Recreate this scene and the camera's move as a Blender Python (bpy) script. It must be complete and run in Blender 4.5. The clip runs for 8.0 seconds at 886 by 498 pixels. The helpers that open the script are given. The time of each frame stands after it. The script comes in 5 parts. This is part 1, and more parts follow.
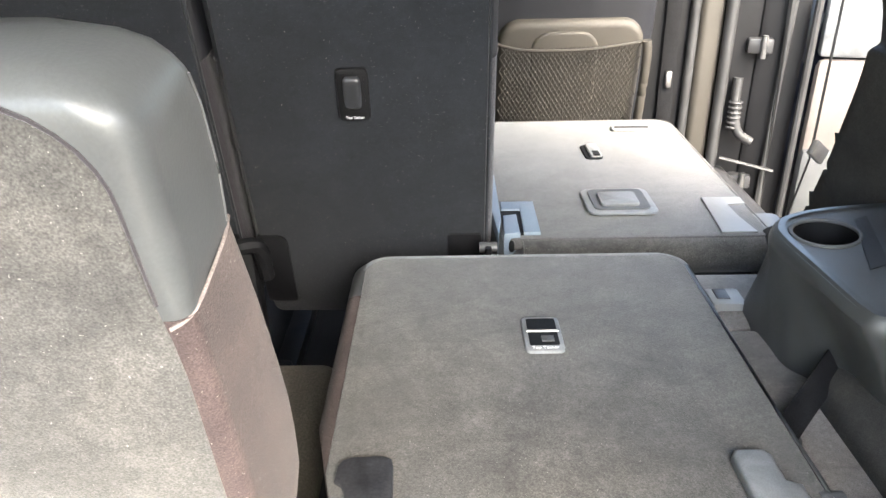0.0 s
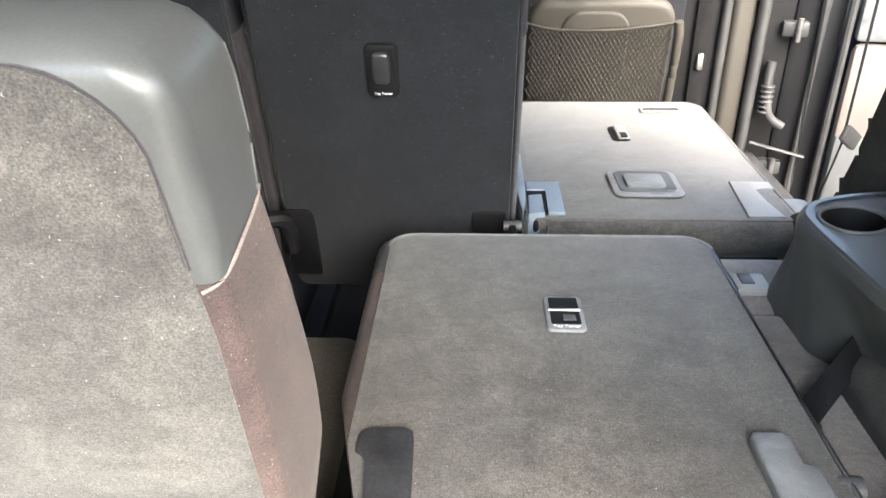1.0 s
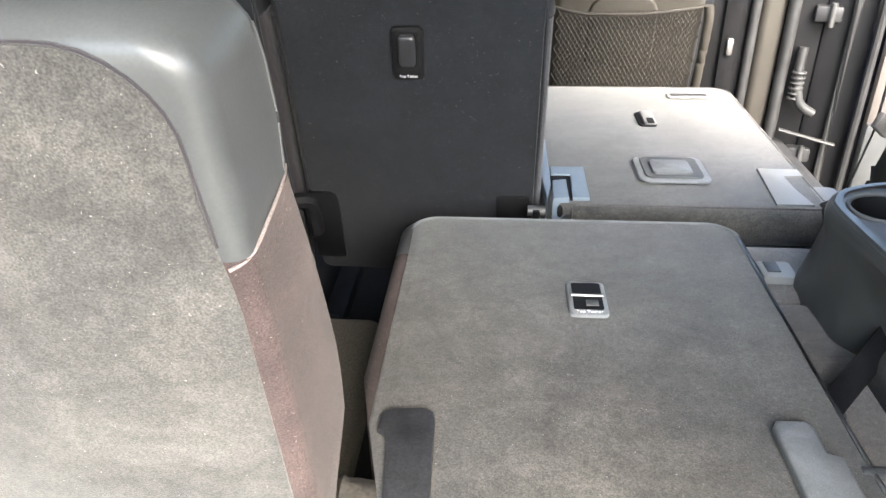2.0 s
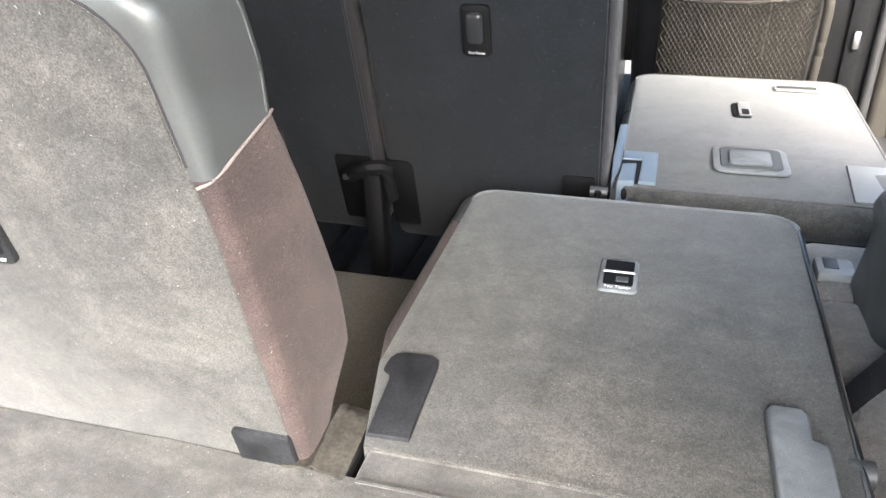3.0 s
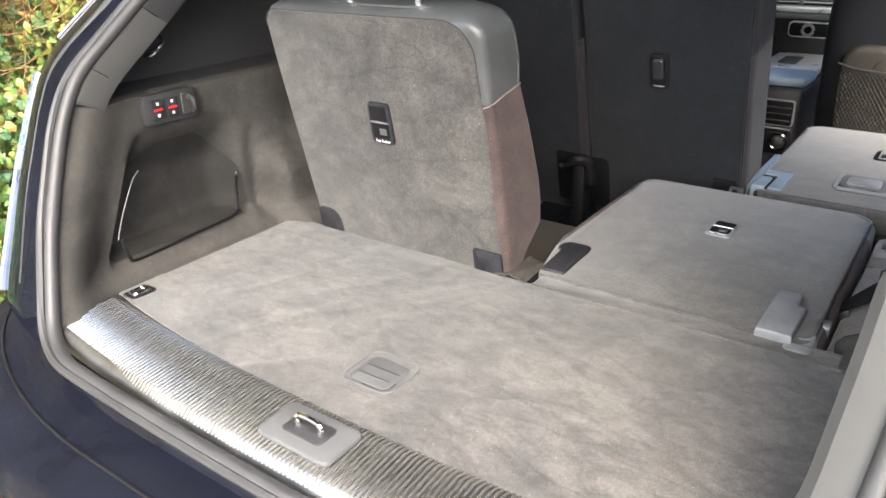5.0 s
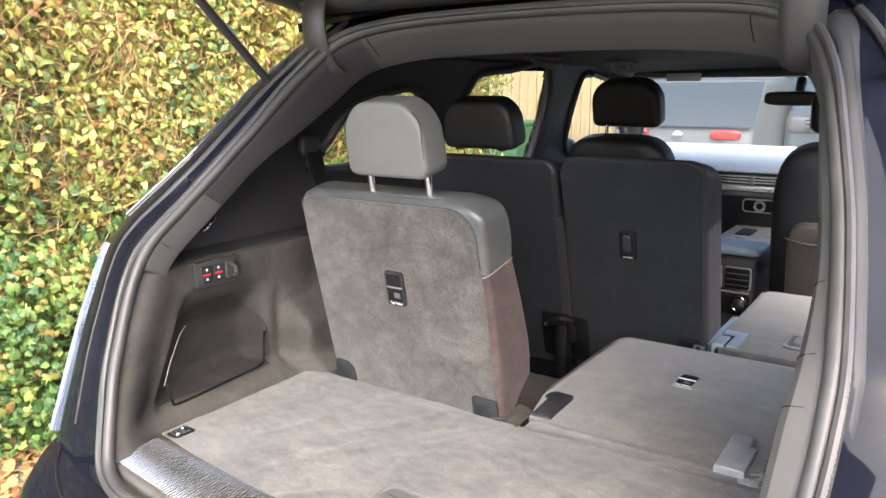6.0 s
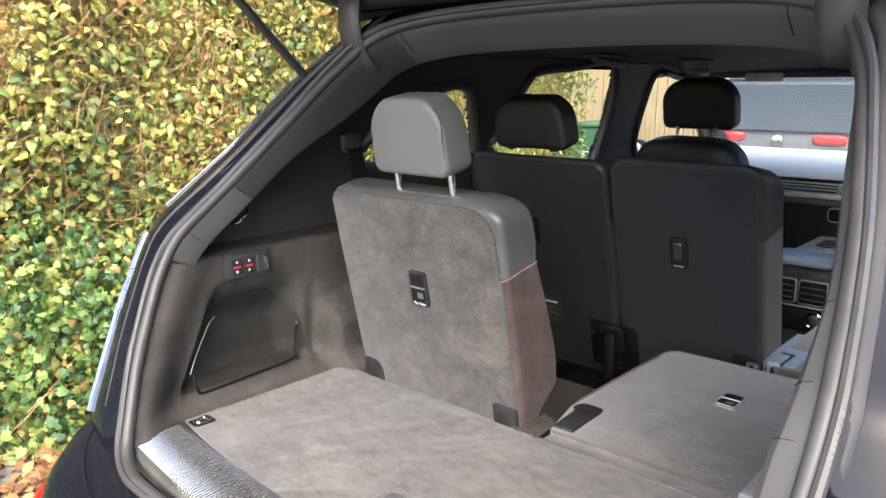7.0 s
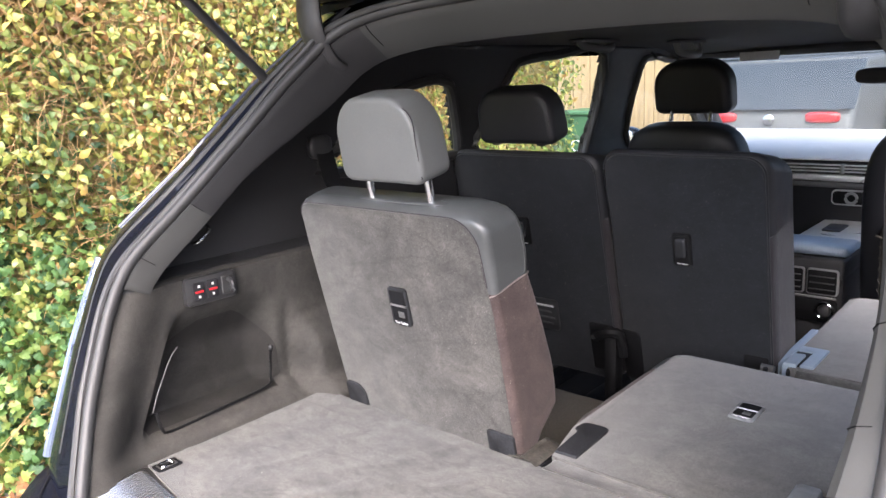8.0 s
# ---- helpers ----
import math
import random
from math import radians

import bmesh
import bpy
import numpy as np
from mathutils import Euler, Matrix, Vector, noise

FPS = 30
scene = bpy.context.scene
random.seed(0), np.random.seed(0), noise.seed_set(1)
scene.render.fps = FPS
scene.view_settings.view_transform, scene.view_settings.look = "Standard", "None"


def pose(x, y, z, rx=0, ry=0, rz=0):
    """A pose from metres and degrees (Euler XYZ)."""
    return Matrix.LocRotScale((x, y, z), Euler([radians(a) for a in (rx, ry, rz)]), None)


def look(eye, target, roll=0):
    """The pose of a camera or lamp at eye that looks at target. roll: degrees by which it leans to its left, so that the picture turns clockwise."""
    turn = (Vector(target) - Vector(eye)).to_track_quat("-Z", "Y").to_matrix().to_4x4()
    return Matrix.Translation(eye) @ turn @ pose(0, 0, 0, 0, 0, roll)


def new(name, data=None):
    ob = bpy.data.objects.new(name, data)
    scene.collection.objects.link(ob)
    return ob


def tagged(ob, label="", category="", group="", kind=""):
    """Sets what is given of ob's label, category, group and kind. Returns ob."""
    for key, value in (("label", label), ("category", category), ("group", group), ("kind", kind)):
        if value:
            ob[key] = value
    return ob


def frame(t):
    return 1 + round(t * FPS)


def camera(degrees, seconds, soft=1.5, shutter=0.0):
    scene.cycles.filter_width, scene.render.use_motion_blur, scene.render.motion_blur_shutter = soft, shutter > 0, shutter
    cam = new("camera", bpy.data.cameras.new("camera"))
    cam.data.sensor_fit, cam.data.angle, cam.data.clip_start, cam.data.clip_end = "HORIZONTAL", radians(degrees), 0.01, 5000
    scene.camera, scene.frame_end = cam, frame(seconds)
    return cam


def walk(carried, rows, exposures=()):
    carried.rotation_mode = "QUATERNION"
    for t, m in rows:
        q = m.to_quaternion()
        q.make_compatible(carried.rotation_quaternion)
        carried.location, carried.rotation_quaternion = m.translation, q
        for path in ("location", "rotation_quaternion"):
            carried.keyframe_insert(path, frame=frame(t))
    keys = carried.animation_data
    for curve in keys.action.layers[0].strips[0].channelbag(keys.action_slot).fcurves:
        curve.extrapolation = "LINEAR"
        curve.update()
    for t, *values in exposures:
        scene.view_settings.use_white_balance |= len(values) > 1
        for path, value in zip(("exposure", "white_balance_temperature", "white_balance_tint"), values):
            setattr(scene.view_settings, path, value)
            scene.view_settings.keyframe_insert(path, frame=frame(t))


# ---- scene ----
cam = camera(61.4, 8.0)
PATH = [
    (0, (0.108, 0.078, 1.357), (0.092, 1.87, 0.469), -1.1),
    (0.5, (0.105, 0.071, 1.355), (0.069, 1.849, 0.439), -0.8),
    (1, (0.107, 0.069, 1.356), (0.028, 1.836, 0.422), -0.6),
    (1.5, (0.104, 0.065, 1.357), (-0.02, 1.823, 0.412), -0.9),
    (1.7, (0.104, 0.067, 1.357), (-0.027, 1.82, 0.403), -0.8),
    (2.8, (0.197, 0.042, 1.345), (-0.12, 1.749, 0.352), -1.0),
    (3, (0.256, 0.023, 1.348), (-0.255, 1.69, 0.368), -2.1),
    (3.5, (0.363, -0.075, 1.361), (-0.633, 1.39, 0.432), -5.3),
    (4, (0.406, -0.273, 1.376), (-0.595, 1.2, 0.465), -4.5),
    (4.2, (0.421, -0.363, 1.393), (-0.551, 1.123, 0.473), -3.6),
    (5.3, (0.658, -0.642, 1.455), (-0.496, 0.847, 0.783), -0.9),
    (5.5, (0.671, -0.691, 1.487), (-0.511, 0.829, 0.945), -0.8),
    (6, (0.709, -0.799, 1.508), (-0.404, 0.807, 1.083), -0.4),
    (6.5, (0.75, -0.791, 1.51), (-0.379, 0.798, 1.064), -0.9),
    (7, (0.799, -0.676, 1.5), (-0.51, 0.775, 1.076), 0.1),
    (7.5, (0.76, -0.597, 1.505), (-0.599, 0.81, 1.086), -0.8),
    (8, (0.715, -0.542, 1.501), (-0.581, 0.916, 1.062), -2.6),
]
walk(cam, [(t, look(eye, target, roll)) for t, eye, target, roll in PATH],
     [(0, 3.98, 6700, 6), (1.5, 3.83, 6650, 6), (3, 3.80, 6480, 6), (4.2, 3.42, 6480, 7), (5.5, 3.05, 6650, 10), (6, 3.05, 6600, 11), (6.5, 2.92, 6500, 11), (7.2, 2.76, 6450, 11), (8, 2.97, 6300, 15)])

# ---- light ----
world = bpy.data.worlds.new("sky")
scene.world = world
world.use_nodes = True
_n = world.node_tree.nodes
_sky = _n.new("ShaderNodeTexSky")
_sky.sky_type, _sky.sun_disc = 'NISHITA', False
_sky.sun_elevation, _sky.sun_rotation = radians(48), radians(146)
_sky.air_density, _sky.dust_density = 1.0, 4.0
world.node_tree.links.new(_sky.outputs[0], _n["Background"].inputs[0])
_n["Background"].inputs[1].default_value = 0.15
sun = new("sun", bpy.data.lights.new("sun", "SUN"))
sun.data.energy, sun.data.angle, sun.data.color = 1.0, radians(85), (1.0, 0.95, 0.87)
sun.matrix_world = look((3.6, -5.4, 7.2), (0, 0, 0.8))


# ---- materials ----
def mat(name, col, rough=0.6, metal=0.0, grain=400.0, amount=0.25, stain=6.0, stain_amount=0.25, bump=0.15, coat=0.0, col2=None, sheen=0.0, spec=0.5, stretch=None, lint=0.0, nap=0.0):
    """A procedural surface: base colour with fine grain and broad stains, and a fine relief. Scales are per metre."""
    m = bpy.data.materials.new(name)
    m.use_nodes = True
    nt = m.node_tree
    nodes, links = nt.nodes, nt.links
    b = nodes["Principled BSDF"]
    tc = nodes.new("ShaderNodeTexCoord")
    src = tc.outputs["Object"]
    if stretch:
        mp = nodes.new("ShaderNodeMapping")
        mp.inputs["Scale"].default_value = stretch
        links.new(src, mp.inputs["Vector"])
        src = mp.outputs["Vector"]
    fine = nodes.new("ShaderNodeTexNoise")
    fine.inputs["Scale"].default_value, fine.inputs["Detail"].default_value = grain, 3
    broad = nodes.new("ShaderNodeTexNoise")
    broad.inputs["Scale"].default_value, broad.inputs["Detail"].default_value, broad.inputs["Distortion"].default_value = stain, 8, 0.5
    broad.inputs["Roughness"].default_value = 0.62
    for t in (fine, broad):
        links.new(src, t.inputs["Vector"])

    def span(tex, lo, hi):
        r = nodes.new("ShaderNodeMapRange")
        r.inputs["From Min"].default_value, r.inputs["From Max"].default_value = 0.3, 0.7
        r.inputs["To Min"].default_value, r.inputs["To Max"].default_value = lo, hi
        links.new(tex.outputs["Fac"], r.inputs["Value"])
        return r.outputs["Result"]

    mul = nodes.new("ShaderNodeMath")
    mul.operation = 'MULTIPLY'
    links.new(span(fine, 1 - amount, 1 + amount), mul.inputs[0])
    links.new(span(broad, 1 - stain_amount, 1 + stain_amount), mul.inputs[1])
    mix = nodes.new("ShaderNodeMix")
    mix.data_type = 'RGBA'
    mix.inputs["A"].default_value = (*col, 1)
    mix.inputs["B"].default_value = (*(col2 or col), 1)
    links.new(span(broad, 0, 1), mix.inputs["Factor"])
    vm = nodes.new("ShaderNodeVectorMath")
    vm.operation = 'SCALE'
    links.new(mix.outputs["Result"], vm.inputs[0])
    links.new(mul.outputs[0], vm.inputs["Scale"])
    colour = vm.outputs[0]
    if nap:
        # brushed pile: long smudges and a close mottle
        turned = nodes.new("ShaderNodeMapping")
        turned.inputs["Rotation"].default_value = (0.5, 0.3, 0.6)
        turned.inputs["Scale"].default_value = (1.0, 1.6, 1.2)
        links.new(tc.outputs["Object"], turned.inputs["Vector"])
        for k, (sc, dist, amt, lo, hi) in enumerate(((7.0, 2.2, nap, 0.36, 0.64), (170.0, 0.5, min(0.16, nap * 1.5), 0.3, 0.7), (22.0, 1.6, nap * 0.6, 0.35, 0.65))):
            tex = nodes.new("ShaderNodeTexNoise")
            tex.inputs["Scale"].default_value, tex.inputs["Detail"].default_value, tex.inputs["Distortion"].default_value = sc, 5, dist
            links.new(turned.outputs["Vector"] if k != 1 else tc.outputs["Object"], tex.inputs["Vector"])
            rr = nodes.new("ShaderNodeMapRange")
            for key, val in (("From Min", lo), ("From Max", hi), ("To Min", 1 - amt), ("To Max", 1 + amt)):
                rr.inputs[key].default_value = val
            links.new(tex.outputs["Fac"], rr.inputs["Value"])
            sv = nodes.new("ShaderNodeVectorMath")
            sv.operation = 'SCALE'
            links.new(colour, sv.inputs[0])
            links.new(rr.outputs["Result"], sv.inputs["Scale"])
            colour = sv.outputs[0]
        # faint creases: their shade put into the colour along the level lines of a stretched noise
        for k, (sc, turn, wide) in enumerate(((3.2, 0.9, 0.014), (4.3, -0.7, 0.012))):
            mp2 = nodes.new("ShaderNodeMapping")
            mp2.inputs["Rotation"].default_value = (turn * 0.4, turn * 0.5, turn)
            mp2.inputs["Scale"].default_value = (0.7, 2.2, 1.3)
            mp2.inputs["Location"].default_value = (3.0 * k, 1.7, 0.4)
            links.new(tc.outputs["Object"], mp2.inputs["Vector"])
            tex = nodes.new("ShaderNodeTexNoise")
            tex.inputs["Scale"].default_value, tex.inputs["Detail"].default_value, tex.inputs["Distortion"].default_value = sc, 2, 0.3
            links.new(mp2.outputs["Vector"], tex.inputs["Vector"])
            off = nodes.new("ShaderNodeMath")
            off.operation = 'SUBTRACT'
            off.inputs[1].default_value = 0.5
            links.new(tex.outputs["Fac"], off.inputs[0])
            ab = nodes.new("ShaderNodeMath")
            ab.operation = 'ABSOLUTE'
            links.new(off.outputs[0], ab.inputs[0])
            rr = nodes.new("ShaderNodeMapRange")
            for key, val in (("From Min", 0.0), ("From Max", wide), ("To Min", 1 - nap * 1.0), ("To Max", 1.0)):
                rr.inputs[key].default_value = val
            links.new(ab.outputs[0], rr.inputs["Value"])
            sv = nodes.new("ShaderNodeVectorMath")
            sv.operation = 'SCALE'
            links.new(colour, sv.inputs[0])
            links.new(rr.outputs["Result"], sv.inputs["Scale"])
            colour = sv.outputs[0]
    if lint:
        fluff = nodes.new("ShaderNodeTexNoise")
        fluff.inputs["Scale"].default_value, fluff.inputs["Detail"].default_value, fluff.inputs["Distortion"].default_value = 430, 1, 0.8
        links.new(src, fluff.inputs["Vector"])
        cut = nodes.new("ShaderNodeMapRange")
        cut.inputs["From Min"].default_value, cut.inputs["From Max"].default_value = 0.735, 0.765
        cut.inputs["To Max"].default_value = lint
        links.new(fluff.outputs["Fac"], cut.inputs["Value"])
        specks = nodes.new("ShaderNodeMix")
        specks.data_type = 'RGBA'
        specks.inputs["B"].default_value = (0.55, 0.53, 0.48, 1)
        links.new(cut.outputs["Result"], specks.inputs["Factor"])
        links.new(colour, specks.inputs["A"])
        colour = specks.outputs["Result"]
    links.new(colour, b.inputs["Base Color"])
    b.inputs["Metallic"].default_value = metal
    b.inputs["Specular IOR Level"].default_value = spec
    links.new(span(broad, max(0.02, rough * 0.85), min(1, rough * 1.15)), b.inputs["Roughness"])
    b.inputs["Coat Weight"].default_value = coat
    b.inputs["Coat Roughness"].default_value = 0.06
    b.inputs["Sheen Weight"].default_value = sheen
    if bump:
        bp = nodes.new("ShaderNodeBump")
        bp.inputs["Strength"].default_value, bp.inputs["Distance"].default_value = bump, 0.002
        links.new(fine.outputs["Fac"], bp.inputs["Height"])
        links.new(bp.outputs[0], b.inputs["Normal"])
    return m


CARPET = mat("boot_carpet", (0.063, 0.061, 0.059), 0.95, grain=800, amount=0.36, lint=0.3, stain=8, stain_amount=0.2, bump=0.18, col2=(0.075, 0.071, 0.065), sheen=0.3, spec=0.1, nap=0.2)
SEAT_CARPET = mat("seat_back_carpet", (0.053, 0.0515, 0.049), 0.95, grain=620, amount=0.40, lint=0.25, stain=8, stain_amount=0.25, bump=0.25, col2=(0.066, 0.0625, 0.057), sheen=0.3, spec=0.1, nap=0.15)
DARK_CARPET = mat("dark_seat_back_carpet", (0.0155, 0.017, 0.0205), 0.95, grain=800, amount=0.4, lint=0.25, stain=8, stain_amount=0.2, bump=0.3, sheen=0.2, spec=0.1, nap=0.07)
LEATHER = mat("grey_leather", (0.060, 0.063, 0.064), 0.36, grain=420, amount=0.06, stain=9, stain_amount=0.2, bump=0.07)
# The grey leather again, lighter for the light that falls on the headrest.
LIT_LEATHER = mat("lit_headrest_leather", (0.102, 0.105, 0.104), 0.5, grain=500, amount=0.06, stain=12, stain_amount=0.08, bump=0.08)
BLACK_LEATHER = mat("black_leather", (0.013, 0.0135, 0.017), 0.5, grain=500, amount=0.12, stain=12, stain_amount=0.15, bump=0.25)
MAROON = mat("maroon_fabric", (0.05, 0.036, 0.035), 0.9, grain=700, amount=0.4, stain=12, stain_amount=0.2, bump=0.35, col2=(0.068, 0.049, 0.045), sheen=0.08, spec=0.15, lint=0.3)
DARK_SIDE = mat("dark_side_fabric", (0.028, 0.0245, 0.028), 0.85, grain=1200, amount=0.3, stain=12, stain_amount=0.2, bump=0.4, sheen=0.2, spec=0.15)
TRIM = mat("side_trim_felt", (0.047, 0.046, 0.044), 0.95, grain=900, amount=0.3, stain=7, stain_amount=0.3, bump=0.35, sheen=0.0, spec=0.15, col2=(0.056, 0.053, 0.049), nap=0.05)
PLASTIC = mat("grey_plastic", (0.080, 0.082, 0.084), 0.5, grain=1500, amount=0.1, stain=10, stain_amount=0.12, bump=0.2)
DARK_PLASTIC = mat("black_plastic", (0.03, 0.03, 0.032), 0.45, grain=1500, amount=0.15, stain=14, stain_amount=0.25, bump=0.15)
BLACK = mat("matt_black", (0.007, 0.007, 0.008), 0.6, grain=900, amount=0.2, stain=14, stain_amount=0.3, bump=0.1, spec=0.2)
CABIN_CARPET = mat("cabin_carpet", (0.018, 0.018, 0.019), 0.95, grain=800, amount=0.4, stain=8, stain_amount=0.3, bump=0.3, spec=0.1)
BRACKET = mat("scuffed_plastic", (0.017, 0.0175, 0.020), 0.6, grain=260, amount=0.35, stain=45, stain_amount=0.6, bump=0.15, spec=0.35)
SEAL = mat("seal_rubber", (0.036, 0.036, 0.037), 0.5, grain=800, amount=0.15, stain=15, stain_amount=0.25, bump=0.1)
# Trim felt darkened for the shade inside the side pockets.
POCKET_SHADE = mat("shaded_pocket_felt", (0.030, 0.029, 0.028), 0.95, grain=900, amount=0.3, stain=9, stain_amount=0.3, bump=0.3, spec=0.1)
LINING = mat("grey_lining", (0.052, 0.053, 0.052), 0.7, grain=1500, amount=0.1, stain=10, stain_amount=0.12, bump=0.2)
TREAD_CARPET = mat("taupe_tread_carpet", (0.16, 0.148, 0.136), 0.95, grain=800, amount=0.4, lint=0.25, stain=8, stain_amount=0.25, bump=0.2, sheen=0.3, spec=0.1, nap=0.1)
# Seat carpet made paler for the light through the open door.
LIT_CARPET = mat("lit_seat_back_carpet", (0.094, 0.091, 0.088), 0.95, grain=800, amount=0.4, lint=0.25, stain=8, stain_amount=0.15, bump=0.2, sheen=0.3, spec=0.1, nap=0.08)
SATIN = mat("satin_silver_trim", (0.36, 0.36, 0.36), 0.32, metal=0.5, grain=900, amount=0.05, stain=14, stain_amount=0.1, bump=0.0)
# Pale blue stands for the sky's reflection on the painted edge.
SKY_EDGE = mat("sky_reflection_edge", (0.21, 0.26, 0.38), 0.28, metal=0.75, grain=2000, amount=0.05, stain=10, stain_amount=0.2, bump=0.0, coat=0.6)
GREY_PLATE = mat("worn_grey_plastic", (0.17, 0.175, 0.18), 0.45, grain=700, amount=0.15, stain=25, stain_amount=0.3, bump=0.2)
UPPER_TRIM = mat("upper_side_trim", (0.022, 0.022, 0.024), 0.6, grain=1200, amount=0.15, stain=8, stain_amount=0.15, bump=0.25)
LIGHT_PLASTIC = mat("pale_plastic", (0.22, 0.22, 0.215), 0.5, grain=1500, amount=0.05, stain=10, stain_amount=0.1, bump=0.1)
# Blue of the latch plastics, and the sky's reflection on the seat's side.
BLUE_AND_SKY = mat("blue_plastic_and_sky", (0.17, 0.21, 0.26), 0.45, grain=1500, amount=0.05, stain=10, stain_amount=0.1, bump=0.1)
LINER = mat("headliner_cloth", (0.11, 0.11, 0.115), 0.95, grain=1500, amount=0.25, stain=5, stain_amount=0.15, bump=0.3, spec=0.1)
RUBBER = mat("rubber", (0.03, 0.03, 0.031), 0.55, grain=800, amount=0.15, stain=15, stain_amount=0.25, bump=0.1)
PAINT = mat("dark_blue_paint", (0.006, 0.007, 0.012), 0.05, grain=2000, amount=0.1, stain=8, stain_amount=0.3, bump=0.0, spec=0.13)
EDGE_PAINT = mat("blue_edge_paint", (0.03, 0.036, 0.06), 0.25, metal=0.2, grain=2000, amount=0.1, stain=8, stain_amount=0.2, bump=0.0, coat=1.0)
CHROME = mat("chrome", (0.72, 0.73, 0.75), 0.14, metal=1.0, grain=600, amount=0.03, stain=20, stain_amount=0.1, bump=0.0)
STEEL = mat("brushed_steel", (0.36, 0.35, 0.34), 0.4, metal=1.0, grain=500, amount=0.1, stain=15, stain_amount=0.2, bump=0.05)
MATTE_STEEL = mat("dull_metal", (0.12, 0.12, 0.12), 0.5, metal=0.6, grain=500, amount=0.15, stain=15, stain_amount=0.3, bump=0.1)
RED_LENS = mat("red_lens", (0.45, 0.008, 0.012), 0.12, grain=300, amount=0.1, stain=20, stain_amount=0.1, bump=0.0, coat=0.6)
PALE_LENS = mat("clear_lens", (0.6, 0.6, 0.6), 0.15, grain=300, amount=0.1, stain=20, stain_amount=0.1, bump=0.0, coat=0.6)
RED_MARK = mat("red_mark", (0.7, 0.02, 0.03), 0.5, grain=300, amount=0.05, bump=0.0)
WHITE_MARK = mat("white_print", (0.75, 0.75, 0.75), 0.6, grain=300, amount=0.05, bump=0.0)
TAN = mat("taupe_plastic", (0.046, 0.041, 0.034), 0.6, grain=1200, amount=0.1, stain=8, stain_amount=0.15, bump=0.2)
NET = mat("map_net_cord", (0.035, 0.031, 0.026), 0.8, grain=1500, amount=0.2, stain=20, stain_amount=0.2, bump=0.2)
DOOR_CARD = mat("door_card_vinyl", (0.15, 0.13, 0.12), 0.6, grain=900, amount=0.08, stain=6, stain_amount=0.15, bump=0.2)
WEBBING = mat("belt_webbing", (0.010, 0.010, 0.011), 0.8, grain=900, amount=0.4, stain=30, stain_amount=0.4, bump=0.4, spec=0.1)
# The blue is the sky's reflection on the armrest, put into its colour.
SKY_VINYL = mat("sky_tinted_vinyl", (0.29, 0.36, 0.45), 0.35, grain=500, amount=0.1, stain=9, stain_amount=0.1, bump=0.2)
TARMAC = mat("driveway", (0.12, 0.112, 0.10), 0.95, grain=120, amount=0.35, stain=1.2, stain_amount=0.3, bump=0.8)
FENCE = mat("fence_wood", (0.24, 0.18, 0.10), 0.85, grain=60, amount=0.2, stain=3, stain_amount=0.3, bump=0.3, stretch=(6, 6, 0.5))
GREEN_BIN = mat("green_bin_plastic", (0.035, 0.10, 0.045), 0.5, grain=600, amount=0.08, stain=5, stain_amount=0.2, bump=0.1)
SHADED_GLASS = mat("dark_rear_glass", (0.042, 0.053, 0.063), 0.6, grain=30, amount=0.0, stain=0.8, stain_amount=0.06, bump=0.0, spec=0.15)
SILVER = mat("silver_paint", (0.085, 0.087, 0.082), 0.55, grain=2000, amount=0.05, stain=3, stain_amount=0.1, bump=0.0, coat=0.2)
SLATE = mat("grey_blue_paint", (0.05, 0.064, 0.076), 0.6, grain=800, amount=0.05, stain=2, stain_amount=0.15, bump=0.0, spec=0.25)
BARK = mat("twig_bark", (0.30, 0.19, 0.085), 0.9, grain=200, amount=0.3, stain=10, stain_amount=0.3, bump=0.4)
BLOCKER_WALL = mat("sky_blocker_brown", (0.16, 0.125, 0.10), 0.9, grain=100, amount=0.2, stain=2, stain_amount=0.25, bump=0.3)
SOIL = mat("hedge_shade", (0.30, 0.24, 0.10), 1.0, grain=60, amount=0.5, stain=6, stain_amount=0.5, bump=0.5)


def pane_material(name, tint, gloss):
    m = bpy.data.materials.new(name)
    m.use_nodes = True
    nodes, links = m.node_tree.nodes, m.node_tree.links
    nodes.remove(nodes["Principled BSDF"])
    tr, gl, mx = nodes.new("ShaderNodeBsdfTransparent"), nodes.new("ShaderNodeBsdfGlossy"), nodes.new("ShaderNodeMixShader")
    tr.inputs["Color"].default_value = (*tint, 1)
    gl.inputs["Roughness"].default_value = 0.02
    mx.inputs["Fac"].default_value = gloss
    links.new(tr.outputs[0], mx.inputs[1])
    links.new(gl.outputs[0], mx.inputs[2])
    links.new(mx.outputs[0], nodes["Material Output"].inputs["Surface"])
    return m


GLASS = pane_material("window_glass", (0.66, 0.70, 0.68), 0.05)
SCREEN_GLASS = pane_material("windscreen_glass", (0.46, 0.51, 0.54), 0.10)


